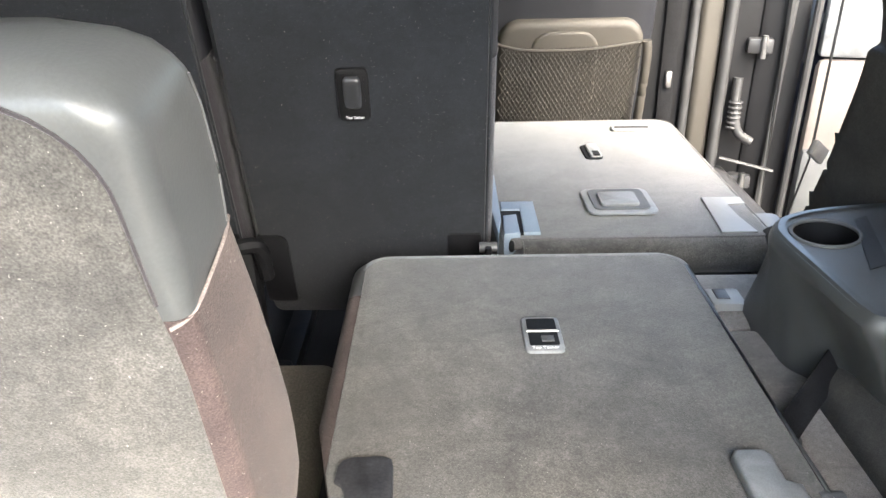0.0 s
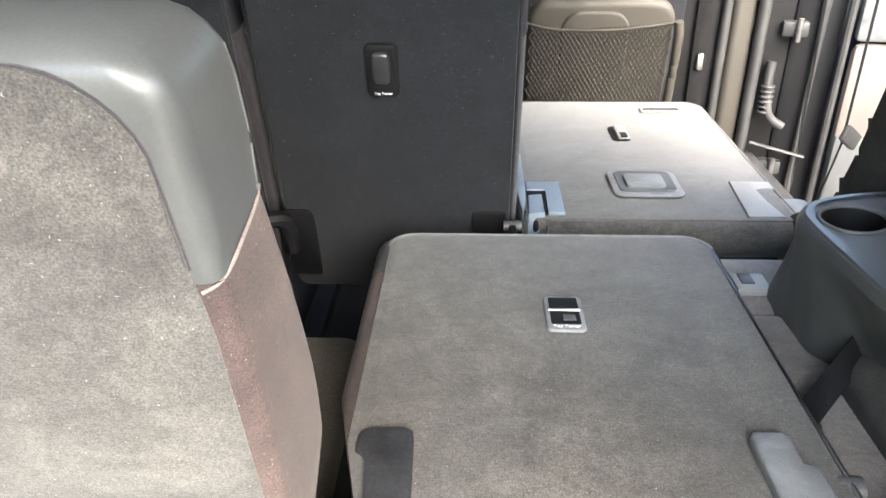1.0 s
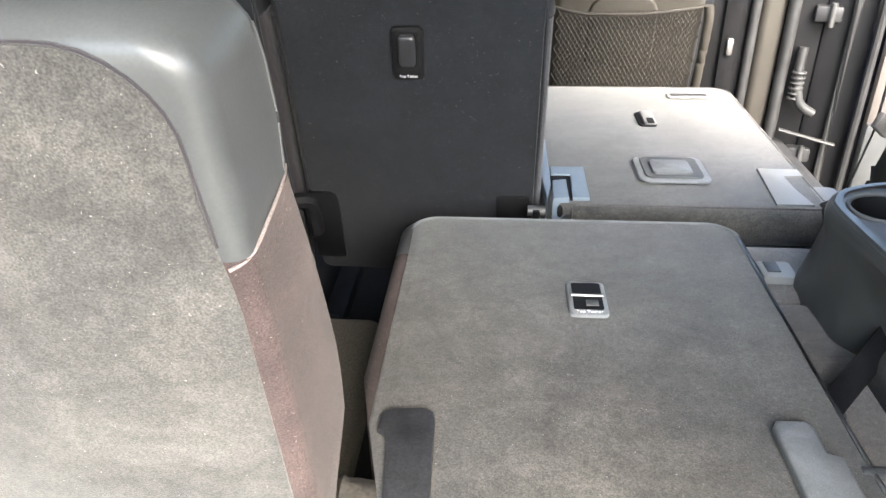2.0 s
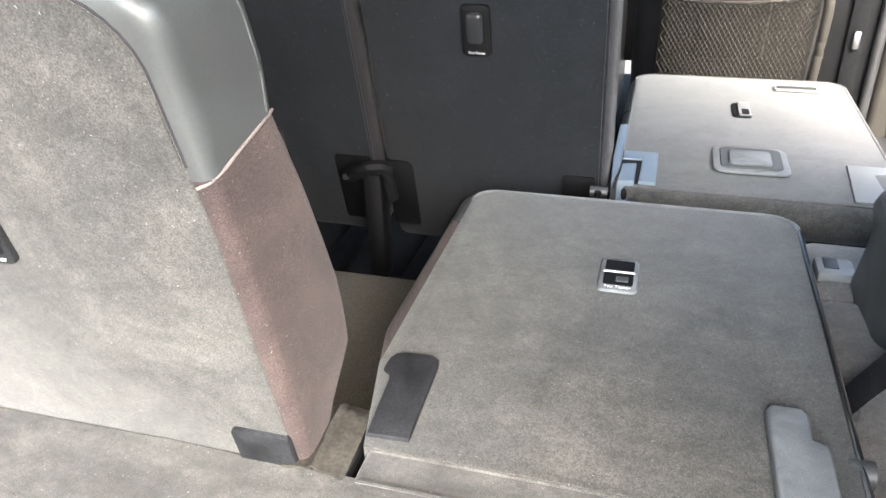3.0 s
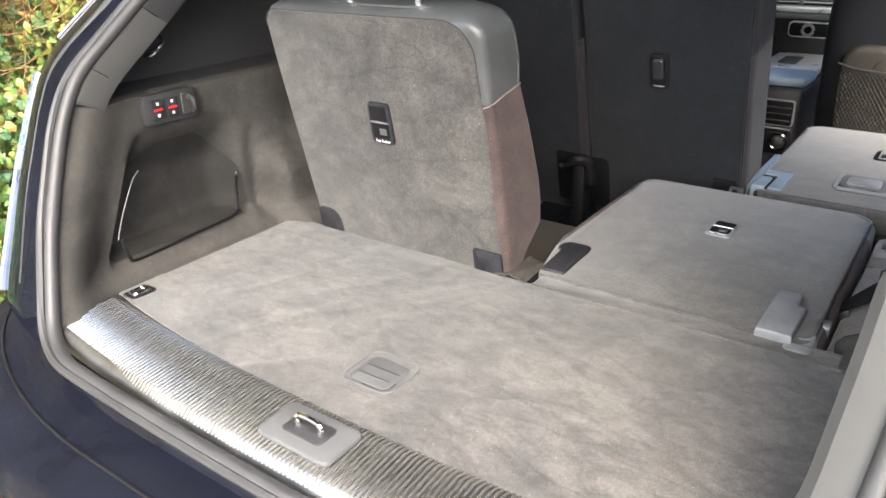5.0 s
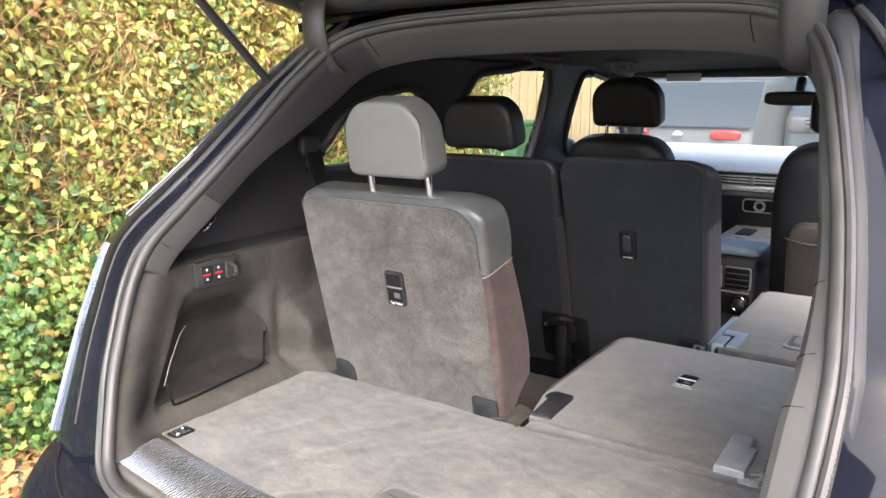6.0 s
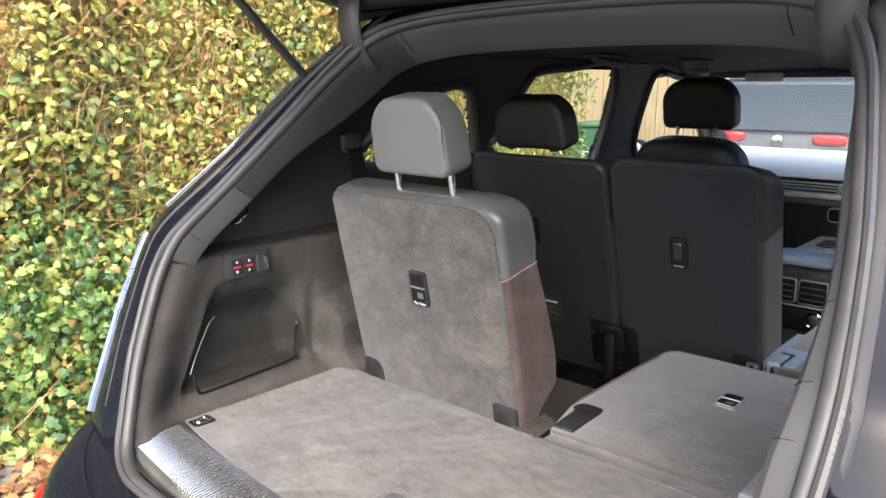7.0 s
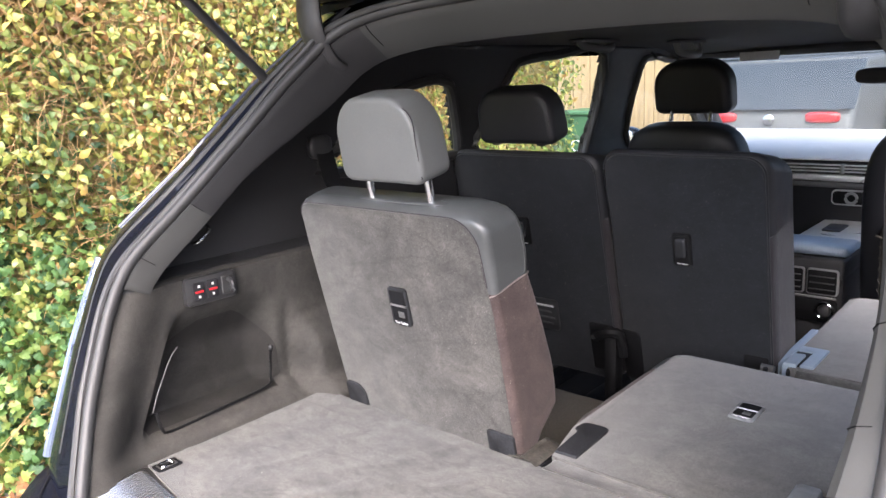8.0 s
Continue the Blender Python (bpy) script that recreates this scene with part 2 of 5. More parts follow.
def leaf_material(name, stops, rough=0.5, trans=0.3, drift_=0.2):
    m = bpy.data.materials.new(name)
    m.use_nodes = True
    nodes, links = m.node_tree.nodes, m.node_tree.links
    b = nodes["Principled BSDF"]
    g = nodes.new("ShaderNodeNewGeometry")
    ramp = nodes.new("ShaderNodeValToRGB")
    while len(ramp.color_ramp.elements) < len(stops):
        ramp.color_ramp.elements.new(0.5)
    for e, (p, c) in zip(ramp.color_ramp.elements, stops):
        e.position, e.color = p, (*c, 1)
    tc = nodes.new("ShaderNodeTexCoord")
    patch = nodes.new("ShaderNodeTexNoise")
    patch.inputs["Scale"].default_value, patch.inputs["Detail"].default_value = 1.9, 3
    links.new(tc.outputs["Object"], patch.inputs["Vector"])
    drift = nodes.new("ShaderNodeMapRange")
    for key, val in (("From Min", 0.3), ("From Max", 0.7), ("To Min", -drift_), ("To Max", drift_)):
        drift.inputs[key].default_value = val
    links.new(patch.outputs["Fac"], drift.inputs["Value"])
    add = nodes.new("ShaderNodeMath")
    add.operation, add.use_clamp = 'ADD', True
    links.new(g.outputs["Random Per Island"], add.inputs[0])
    links.new(drift.outputs["Result"], add.inputs[1])
    links.new(add.outputs[0], ramp.inputs[0])
    links.new(ramp.outputs[0], b.inputs["Base Color"])
    b.inputs["Roughness"].default_value = rough
    tl, ad = nodes.new("ShaderNodeBsdfTranslucent"), nodes.new("ShaderNodeMixShader")
    links.new(ramp.outputs[0], tl.inputs["Color"])
    ad.inputs["Fac"].default_value = trans
    links.new(b.outputs[0], ad.inputs[1])
    links.new(tl.outputs[0], ad.inputs[2])
    links.new(ad.outputs[0], nodes["Material Output"].inputs["Surface"])
    return m


IVY = leaf_material("ivy_leaves", [(0.0, (0.06, 0.11, 0.04)), (0.16, (0.13, 0.18, 0.05)), (0.36, (0.22, 0.26, 0.06)), (0.56, (0.30, 0.32, 0.075)), (0.72, (0.40, 0.37, 0.09)), (0.82, (0.50, 0.43, 0.12)), (0.90, (0.40, 0.25, 0.07)), (1.0, (0.30, 0.16, 0.06))], rough=0.38)
GREEN_IVY = leaf_material("green_ivy", [(0.0, (0.03, 0.075, 0.03)), (0.3, (0.07, 0.15, 0.045)), (0.55, (0.13, 0.23, 0.055)), (0.75, (0.19, 0.27, 0.065)), (0.92, (0.29, 0.32, 0.085)), (1.0, (0.34, 0.25, 0.09))])
LITTER = leaf_material("fallen_leaves", [(0.0, (0.11, 0.045, 0.02)), (0.4, (0.22, 0.10, 0.04)), (0.7, (0.30, 0.16, 0.06)), (1.0, (0.36, 0.26, 0.10))], 0.8, 0.1)


# ---- mesh helpers ----
def part(name, bm, material, parent=None, label="", smooth=40):
    me = bpy.data.meshes.new(name)
    bm.normal_update()
    bm.to_mesh(me)
    bm.free()
    me.materials.append(material)
    if smooth:
        me.shade_smooth()
        me.set_sharp_from_angle(angle=radians(smooth))
    ob = new(name, me)
    if parent is not None:
        ob.parent = parent
    if label:
        ob["label"] = label
    return ob


def thing(name, label, category, m=None, group="", kind=""):
    ob = tagged(new(name), label, category, group, kind)
    if m is not None:
        ob.matrix_world = m
    return ob


def setting(name, bm, material, label, category="", smooth=40):
    return tagged(part(name, bm, material, smooth=smooth), label, category, kind="structure")


def rrect(x0, z0, x1, z1, r=0.02, n=6):
    """A rounded rectangle, counter-clockwise from its lower left; r: one radius or four (ll, lr, ur, ul)."""
    rr = r if isinstance(r, (tuple, list)) else (r,) * 4
    out = []
    for (cx, cz, a0), q in zip(((x0, z0, 180), (x1, z0, 270), (x1, z1, 0), (x0, z1, 90)), rr):
        sx, sz = (1 if cx == x0 else -1), (1 if cz == z0 else -1)
        for i in range(n + 1):
            a = radians(a0 + 90 * i / n)
            out.append((cx + sx * q + q * math.cos(a), cz + sz * q + q * math.sin(a)))
    return out


def prism(outline, y0, y1, bevel=0.0, seg=3, swap=None, bm=None):
    """Extrudes an (x, z) outline from y0 to y1 and rounds its rims. swap maps (x, y, z) to other axes."""
    own = bmesh.new()
    low = [own.verts.new((x, y0, z)) for x, z in outline]
    high = [own.verts.new((x, y1, z)) for x, z in outline]
    own.faces.new(low)
    own.faces.new(high[::-1])
    n = len(outline)
    for i in range(n):
        own.faces.new((low[i], high[i], high[(i + 1) % n], low[(i + 1) % n]))
    bmesh.ops.recalc_face_normals(own, faces=own.faces)
    if bevel:
        rim = [e for e in own.edges if abs(e.verts[0].co.y - e.verts[1].co.y) < 1e-7]
        bmesh.ops.bevel(own, geom=rim, offset=bevel, segments=seg, profile=0.5, affect='EDGES', clamp_overlap=True)
    if swap:
        for v in own.verts:
            v.co = swap(*v.co)
        bmesh.ops.recalc_face_normals(own, faces=own.faces)
    return merge(bm, own)


def merge(bm, own):
    if bm is None:
        return own
    me = bpy.data.meshes.new("tmp")
    own.to_mesh(me)
    own.free()
    bm.from_mesh(me)
    bpy.data.meshes.remove(me)
    return bm


def flat(x, y, z):
    """An outline drawn in (x, y), extruded along z."""
    return (x, z, y)


def sideways(x, y, z):
    """An outline drawn in (y, z), extruded along x."""
    return (y, x, z)


def rbox(x0, y0, z0, x1, y1, z1, bevel=0.006, seg=2, bm=None, m=None):
    own = bmesh.new()
    bmesh.ops.create_cube(own, size=1)
    for v in own.verts:
        v.co = ((x0 + x1) / 2 + v.co.x * (x1 - x0), (y0 + y1) / 2 + v.co.y * (y1 - y0), (z0 + z1) / 2 + v.co.z * (z1 - z0))
    if bevel:
        bmesh.ops.bevel(own, geom=own.edges[:], offset=bevel, segments=seg, profile=0.5, affect='EDGES', clamp_overlap=True)
    if m is not None:
        own.transform(m)
    return merge(bm, own)


def smooth_path(pts, n=6, closed=False):
    """A Catmull-Rom curve through points."""
    p = [Vector(q) for q in pts]
    out = []
    k = len(p)
    for i in range(k if closed else k - 1):
        if closed:
            a, b, c, d = p[i - 1], p[i], p[(i + 1) % k], p[(i + 2) % k]
        else:
            a, b, c, d = p[max(i - 1, 0)], p[i], p[i + 1], p[min(i + 2, k - 1)]
        for j in range(n):
            t = j / n
            out.append(0.5 * (2 * b + (c - a) * t + (2 * a - 5 * b + 4 * c - d) * t * t + (3 * b - a - 3 * c + d) * t ** 3))
    if not closed:
        out.append(p[-1])
    return out


def tube(pts, r, sides=8, closed=False, bm=None, flatten=1.0, up=(0, 0, 1)):
    """A round (or flattened) rod along points."""
    own = bmesh.new()
    p = [Vector(q) for q in pts]
    k, rings = len(p), []
    for i in range(k):
        d = (p[(i + 1) % k] - p[i - 1]) if closed else (p[min(i + 1, k - 1)] - p[max(i - 1, 0)])
        d.normalize()
        s = d.cross(Vector(up))
        if s.length < 1e-4:
            s = d.cross(Vector((1, 0, 0)))
        s.normalize()
        u = s.cross(d)
        rings.append([own.verts.new(p[i] + r * (math.cos(a) * s + flatten * math.sin(a) * u)) for a in (2 * math.pi * j / sides for j in range(sides))])
    for i in range(k if closed else k - 1):
        a, b = rings[i], rings[(i + 1) % k]
        for j in range(sides):
            own.faces.new((a[j], a[(j + 1) % sides], b[(j + 1) % sides], b[j]))
    if not closed:
        own.faces.new(rings[0][::-1])
        own.faces.new(rings[-1])
    bmesh.ops.recalc_face_normals(own, faces=own.faces)
    return merge(bm, own)


def sheet(rows, bm=None, thick=0.0):
    """A surface through rows of points; thick pushes a second skin along the normals."""
    own = bmesh.new()
    vs = [[own.verts.new(p) for p in r] for r in rows]
    for a, b in zip(vs, vs[1:]):
        for j in range(len(a) - 1):
            own.faces.new((a[j], a[j + 1], b[j + 1], b[j]))
    own.normal_update()
    if thick:
        bmesh.ops.solidify(own, geom=own.faces[:], thickness=thick)
    return merge(bm, own)


def cushion(w, d, h, r, puff=0.0, n=14, bm=None, m=None, power=3.2):
    """A soft rounded block (a superellipsoid), its centre at the origin."""
    own = bmesh.new()
    bmesh.ops.create_cube(own, size=2)
    bmesh.ops.subdivide_edges(own, edges=own.edges[:], cuts=n, use_grid_fill=True)
    for v in own.verts:
        x, y, z = v.co
        s = (abs(x) ** power + abs(y) ** power + abs(z) ** power) ** (-1 / power)
        v.co = (x * s * w / 2, y * s * d / 2, z * s * h / 2)
    if m is not None:
        own.transform(m)
    return merge(bm, own)


def words(name, text, size, m, material, parent):
    cu = bpy.data.curves.new(name, "FONT")
    cu.body, cu.size, cu.extrude, cu.align_x = text, size, 0.0004, "CENTER"
    tmp = new("tmp_words", cu)
    dg = bpy.context.evaluated_depsgraph_get()
    me = bpy.data.meshes.new_from_object(tmp.evaluated_get(dg))
    bpy.data.objects.remove(tmp)
    me.materials.clear()
    me.materials.append(material)
    ob = new(name, me)
    ob.parent, ob.matrix_local = parent, m
    return ob


# ---- the shell of the car ----
# rim of the tailgate opening, from the sill's corner up to the roof: height, depth, half width
RIM_Z = (0.79, 0.80, 0.95, 1.109, 1.187, 1.279, 1.418, 1.569, 1.66)
RIM_Y = (-0.10, -0.09, -0.024, 0.045, 0.09, 0.195, 0.327, 0.471, 0.555)
RIM_X = (0.545, 0.57, 0.63, 0.652, 0.655, 0.63, 0.575, 0.525, 0.46)


def rim_y(z):
    return float(np.interp(z, RIM_Z, RIM_Y))


def rim_x(z):
    return float(np.interp(z, RIM_Z, RIM_X))


def at_side(sign, half, z=None):
    """The car's middle lies a little to the left of x = 0; z given: the right edge of the opening leans out at the top."""
    lean = float(np.interp(z, (0.79, 0.95, 1.109, 1.187, 1.279, 1.35, 1.418, 1.569, 1.66), (0, -0.005, -0.012, -0.012, -0.004, 0.010, 0.018, 0.022, 0.018))) if z is not None and sign > 0 else 0.0
    return sign * half - (0.021 if sign > 0 else 0.0) + lean


def step(a, b, v):
    t = min(1.0, max(0.0, (v - a) / (b - a)))
    return t * t * (3 - 2 * t)


def side_x(y, z, pocket=True):
    """Half width of the inner side trim."""
    low = 0.665 + 0.06 * step(0.80, 1.0, y)
    high = 0.74 - 0.25 * max(0.0, z - 1.25)
    x = low + (high - low) * step(1.128, 1.142, z)
    near = step(0.0, 0.16, y - rim_y(z))
    x = rim_x(z) + (x - rim_x(z)) * near
    d = y - rim_y(z)
    x -= 0.012 * step(0.0, 0.05, d) * step(0.14, 0.06, d)
    if pocket:
        inside = step(0.098, 0.118, y + 0.45 * (0.88 - z)) * step(0.46, 0.37, y) * step(0.822, 0.846, z) * step(1.08, 0.95, z)
        x += 0.075 * inside
        x -= 0.055 * step(0.845, 0.80, z) * near
        arch = step(0.465, 0.49, y) * step(0.63, 0.57, y) * step(0.99, 0.91, z)
        x -= 0.07 * arch
        x += (0.014 * math.exp(-((y - 0.455) / 0.014) ** 2) - 0.010 * math.exp(-((y - 0.425) / 0.018) ** 2)) * step(1.06, 0.96, z) * step(0.80, 0.84, z)
        x -= 0.035 * step(0.56, 0.60, y) * step(1.05, 0.95, z) * step(1.0, 0.8, y)
    return x


QUARTER = [(0.655, 1.29), (0.70, 1.365), (0.757, 1.434), (0.85, 1.475), (0.99, 1.504), (1.06, 1.5), (1.10, 1.47), (1.17, 1.30), (1.15, 1.285)]
REAR_DOOR = [(1.257, 1.285), (1.30, 1.40), (1.37, 1.52), (1.42, 1.55), (1.60, 1.566), (1.925, 1.569), (1.91, 1.21), (1.60, 1.235)]
FRONT_DOOR = [(2.254, 1.225), (2.225, 1.514), (2.31, 1.556), (2.42, 1.55), (2.60, 1.50), (3.05, 1.16), (2.6, 1.19)]
RIGHT_DOORWAY = [(1.25, 0.80), (1.20, 0.92), (1.175, 1.0), (1.15, 1.10), (1.155, 1.17), (1.22, 1.28), (1.34, 1.50), (1.42, 1.55), (1.60, 1.566), (2.30, 1.569), (2.34, 1.21), (2.34, 0.48), (1.50, 0.48), (1.32, 0.66)]


def inside(p, poly):
    y, z = p
    hit = False
    for i in range(len(poly)):
        (a, b), (c, d) = poly[i], poly[i - 1]
        if (b > z) != (d > z) and y < (c - a) * (z - b) / (d - b) + a:
            hit = not hit
    return hit


def nearest(p, poly):
    best, q = 9.0, p
    for i in range(len(poly)):
        a, b = Vector(poly[i]), Vector(poly[i - 1])
        t = max(0.0, min(1.0, (Vector(p) - a).dot(b - a) / max((b - a).length_squared, 1e-9)))
        c = a + t * (b - a)
        if (c - Vector(p)).length < best:
            best, q = (c - Vector(p)).length, (c.x, c.y)
    return best, q


def rounded(poly, n=5):
    return [(p.x, p.y) for p in smooth_path([(a, b, 0) for a, b in poly], n, closed=True)]


def side_wall(windows, pocket, sign):
    """The inner side trim with its window openings, as a skin 25 mm thick."""
    bm = bmesh.new()
    h = 0.0125
    zs = [0.46 + h * i for i in range(int((1.605 - 0.46) / h) + 1)]
    zs = sorted(set(round(z, 4) for z in zs) | {1.128, 1.133, 1.138, 1.143})
    ncol = 255
    grid = []
    for z in zs:
        y0 = rim_y(max(z, 0.79)) + 0.002
        row = []
        for i in range(ncol):
            row.append([y0 + i * h, z])
        grid.append(row)
    verts = []
    for row in grid:
        vr = []
        for y, z in row:
            for w in (windows if z > 1.15 or (sign > 0 and y > 1.1) else ()):
                d, q = nearest((y, z), w)
                if d < h * 0.74:
                    y, z = q
                    break
            near = step(0.30, 0.0, y - rim_y(z))
            vr.append((bm.verts.new((at_side(sign, side_x(y, z, pocket)) + near * (at_side(sign, 0, z) - at_side(sign, 0)), y, z)), (y, z)))
        verts.append(vr)
    for a, b in zip(verts, verts[1:]):
        for j in range(ncol - 1):
            quad = (a[j], a[j + 1], b[j + 1], b[j])
            c = (sum(q[1][0] for q in quad) / 4, sum(q[1][1] for q in quad) / 4)
            if any(inside(c, w) for w in windows) or c[0] > 2.60 + (1.535 - c[1]) * 1.93 and c[1] > 1.14:
                continue
            bm.faces.new([q[0] for q in quad]).material_index = int(c[1] > 1.133)
    for v in [v for v in bm.verts if not v.link_faces]:
        bm.verts.remove(v)
    bmesh.ops.recalc_face_normals(bm, faces=bm.faces)
    bm.normal_update()
    if sum(f.normal.x for f in bm.faces) * sign > 0:
        bmesh.ops.reverse_faces(bm, faces=bm.faces[:])
    return bm


def frame_tube(poly, sign, r=0.012, push=0.0, bm=None):
    return tube([(at_side(sign, side_x(y, z, False) + push), y, z) for y, z in poly], r, 8, closed=True, bm=bm)


WQ, WD, WF, WR = rounded(QUARTER), rounded(REAR_DOOR), rounded(FRONT_DOOR), rounded(RIGHT_DOORWAY)
for name, wins, sign in (("wall_left", [WQ, WD, WF], -1), ("wall_right", [WQ, WR, WF], 1)):
    wall = setting(name, side_wall(wins, True, sign), TRIM, "dark grey felt-lined inner side trim of the car with window openings", "side trim", smooth=50)
    wall.data.materials.append(UPPER_TRIM)
    sol = wall.modifiers.new("thickness", "SOLIDIFY")
    sol.thickness, sol.offset = 0.03, -1
for i, (poly, sign) in enumerate(((WQ, -1), (WD, -1), (WF, -1), (WQ, 1), (WF, 1))):
    win = thing(f"window_{i + 1}", "fixed car side window with a black rubber frame and clear glass", "window", kind="structure")
    part("window_frame", frame_tube(poly, sign, 0.015), RUBBER, win)
    bm = bmesh.new()
    bm.faces.new([bm.verts.new((at_side(sign, side_x(y, z, False) + 0.02), y, z)) for y, z in poly])
    pane = part("pane", bm, GLASS, win, smooth=0)
    pane.visible_shadow = False

# dark sheets in the side pockets: the shade inside is put into their colour
for sign in (-1, 1):
    rows = []
    for z in list(np.linspace(0.832, 0.852, 9)) + list(np.linspace(0.858, 1.03, 22)):
        top = max(0.0, (z - 0.90) / 0.13)
        ya = 0.112 + 0.45 * (z - 0.88) + 0.06 * top ** 3
        yb = 0.405 + 0.02 * step(0.83, 0.86, z) - 0.10 * top ** 2.2
        rows.append([(at_side(sign, side_x(y, z) - 0.004 - 0.012 * step(0.875, 0.845, z)), y, z) for y in np.linspace(ya, yb, 34)])
    liner = tagged(part("pocket_shade_sheet", sheet(rows), POCKET_SHADE), "dark felt sheet painting the shade in the side pocket", "liner", kind="structure")

# boot floor, cabin floor
floor = setting("floor", rbox(-0.62, 0.02, 0.74, 0.62, 0.495, 0.792, 0.004), DARK_CARPET, "flat load floor of the boot under the carpet mat", "floor")
setting("cabin_floor", rbox(-0.72, 0.46, 0.40, 0.72, 3.1, 0.46, 0.004), CABIN_CARPET, "dark carpeted floor of the cabin", "floor")

# roof lining and outer roof
rows = []
for y in np.linspace(0.60, 2.66, 28):
    rows.append([(x, y, 1.585 + 0.035 * (1 - (x / 0.66) ** 2) + 0.012 * math.sin(min(1.0, (y - 0.6) / 2.0) * math.pi) - 0.055 * step(2.35, 2.66, y)) for x in np.linspace(-0.66, 0.66, 21)])
ceiling = setting("ceiling", sheet(rows, thick=-0.03), LINER, "black cloth headliner of the car", "headliner")
rows = []
for y in np.linspace(0.56, 2.78, 20):
    w = 0.66 + 0.06 * step(0.56, 1.2, y)
    rows.append([(x, y, 1.66 + 0.05 * (1 - (x / w) ** 2) - 0.05 * step(2.2, 2.7, y)) for x in np.linspace(-w, w, 17)])

car = thing("car_body", "glossy dark blue painted body of a large estate car with its tailgate raised", "car", kind="structure")
part("roof", sheet(rows, thick=0.02), PAINT, car)


def evened(pts, n, closed=False, ease=3):
    """Points at even steps along a line, slightly relaxed."""
    p = [Vector(q) for q in pts] + ([Vector(pts[0])] if closed else [])
    run = [0.0]
    for a, b in zip(p, p[1:]):
        run.append(run[-1] + (b - a).length)
    want = np.linspace(0, run[-1], n, endpoint=not closed)
    out = [Vector([float(np.interp(s, run, [q[k] for q in p])) for k in range(3)]) for s in want]
    for _ in range(ease):
        out = [(out[i - 1] + 2 * out[i] + out[(i + 1) % n]) / 4 if closed or 0 < i < n - 1 else out[i] for i in range(n)]
    return out


half = [(rim_x(z), rim_y(z), z) for z in np.linspace(0.80, 1.52, 30)]
half += [(0.520, 0.462, 1.556), (0.503, 0.487, 1.587), (0.475, 0.510, 1.611), (0.435, 0.523, 1.626), (0.36, 0.530, 1.638)]
TOP = [(x, 0.534 + 0.006 * (1 - (x / 0.35) ** 2), 1.642 + 0.008 * (1 - (x / 0.35) ** 2)) for x in np.linspace(-0.28, 0.245, 9)]
LEFT, RIGHT = [(at_side(-1, x), y, z) for x, y, z in half], [(at_side(1, x, z), y, z) for x, y, z in half]
SILL_EDGE = [(x - 0.0175, -0.118 - 0.012 * (1 - (x / 0.5) ** 2), 0.784) for x in np.linspace(0.47, -0.47, 15)]

seal = thing("tailgate_seal", "grey rubber weather seal running round the tailgate opening", "seal", kind="structure")
loop = evened(LEFT + TOP + RIGHT[::-1] + SILL_EDGE, 260, True, 5)
part("seal_bulb", tube(loop, 0.0115, 10, closed=True), SEAL, seal)
part("seal_lip", tube([(p.x * 1.022, p.y - 0.012, p.z + 0.008 * step(1.4, 1.6, p.z)) for p in loop], 0.007, 8, closed=True), SEAL, seal)

# Nibs paler than the seal: their highlights are put into the colour.
nibs = bmesh.new()
for z in np.arange(0.80, 1.20, 0.0062):
    bmesh.ops.create_icosphere(nibs, subdivisions=1, radius=0.0013, matrix=Matrix.Translation((at_side(1, rim_x(z), z) * 1.022 + 0.004, rim_y(z) - 0.0175, z)))
part("seal_nibs", nibs, PLASTIC, seal, "small rubber nibs along the seal, paler for their highlights")

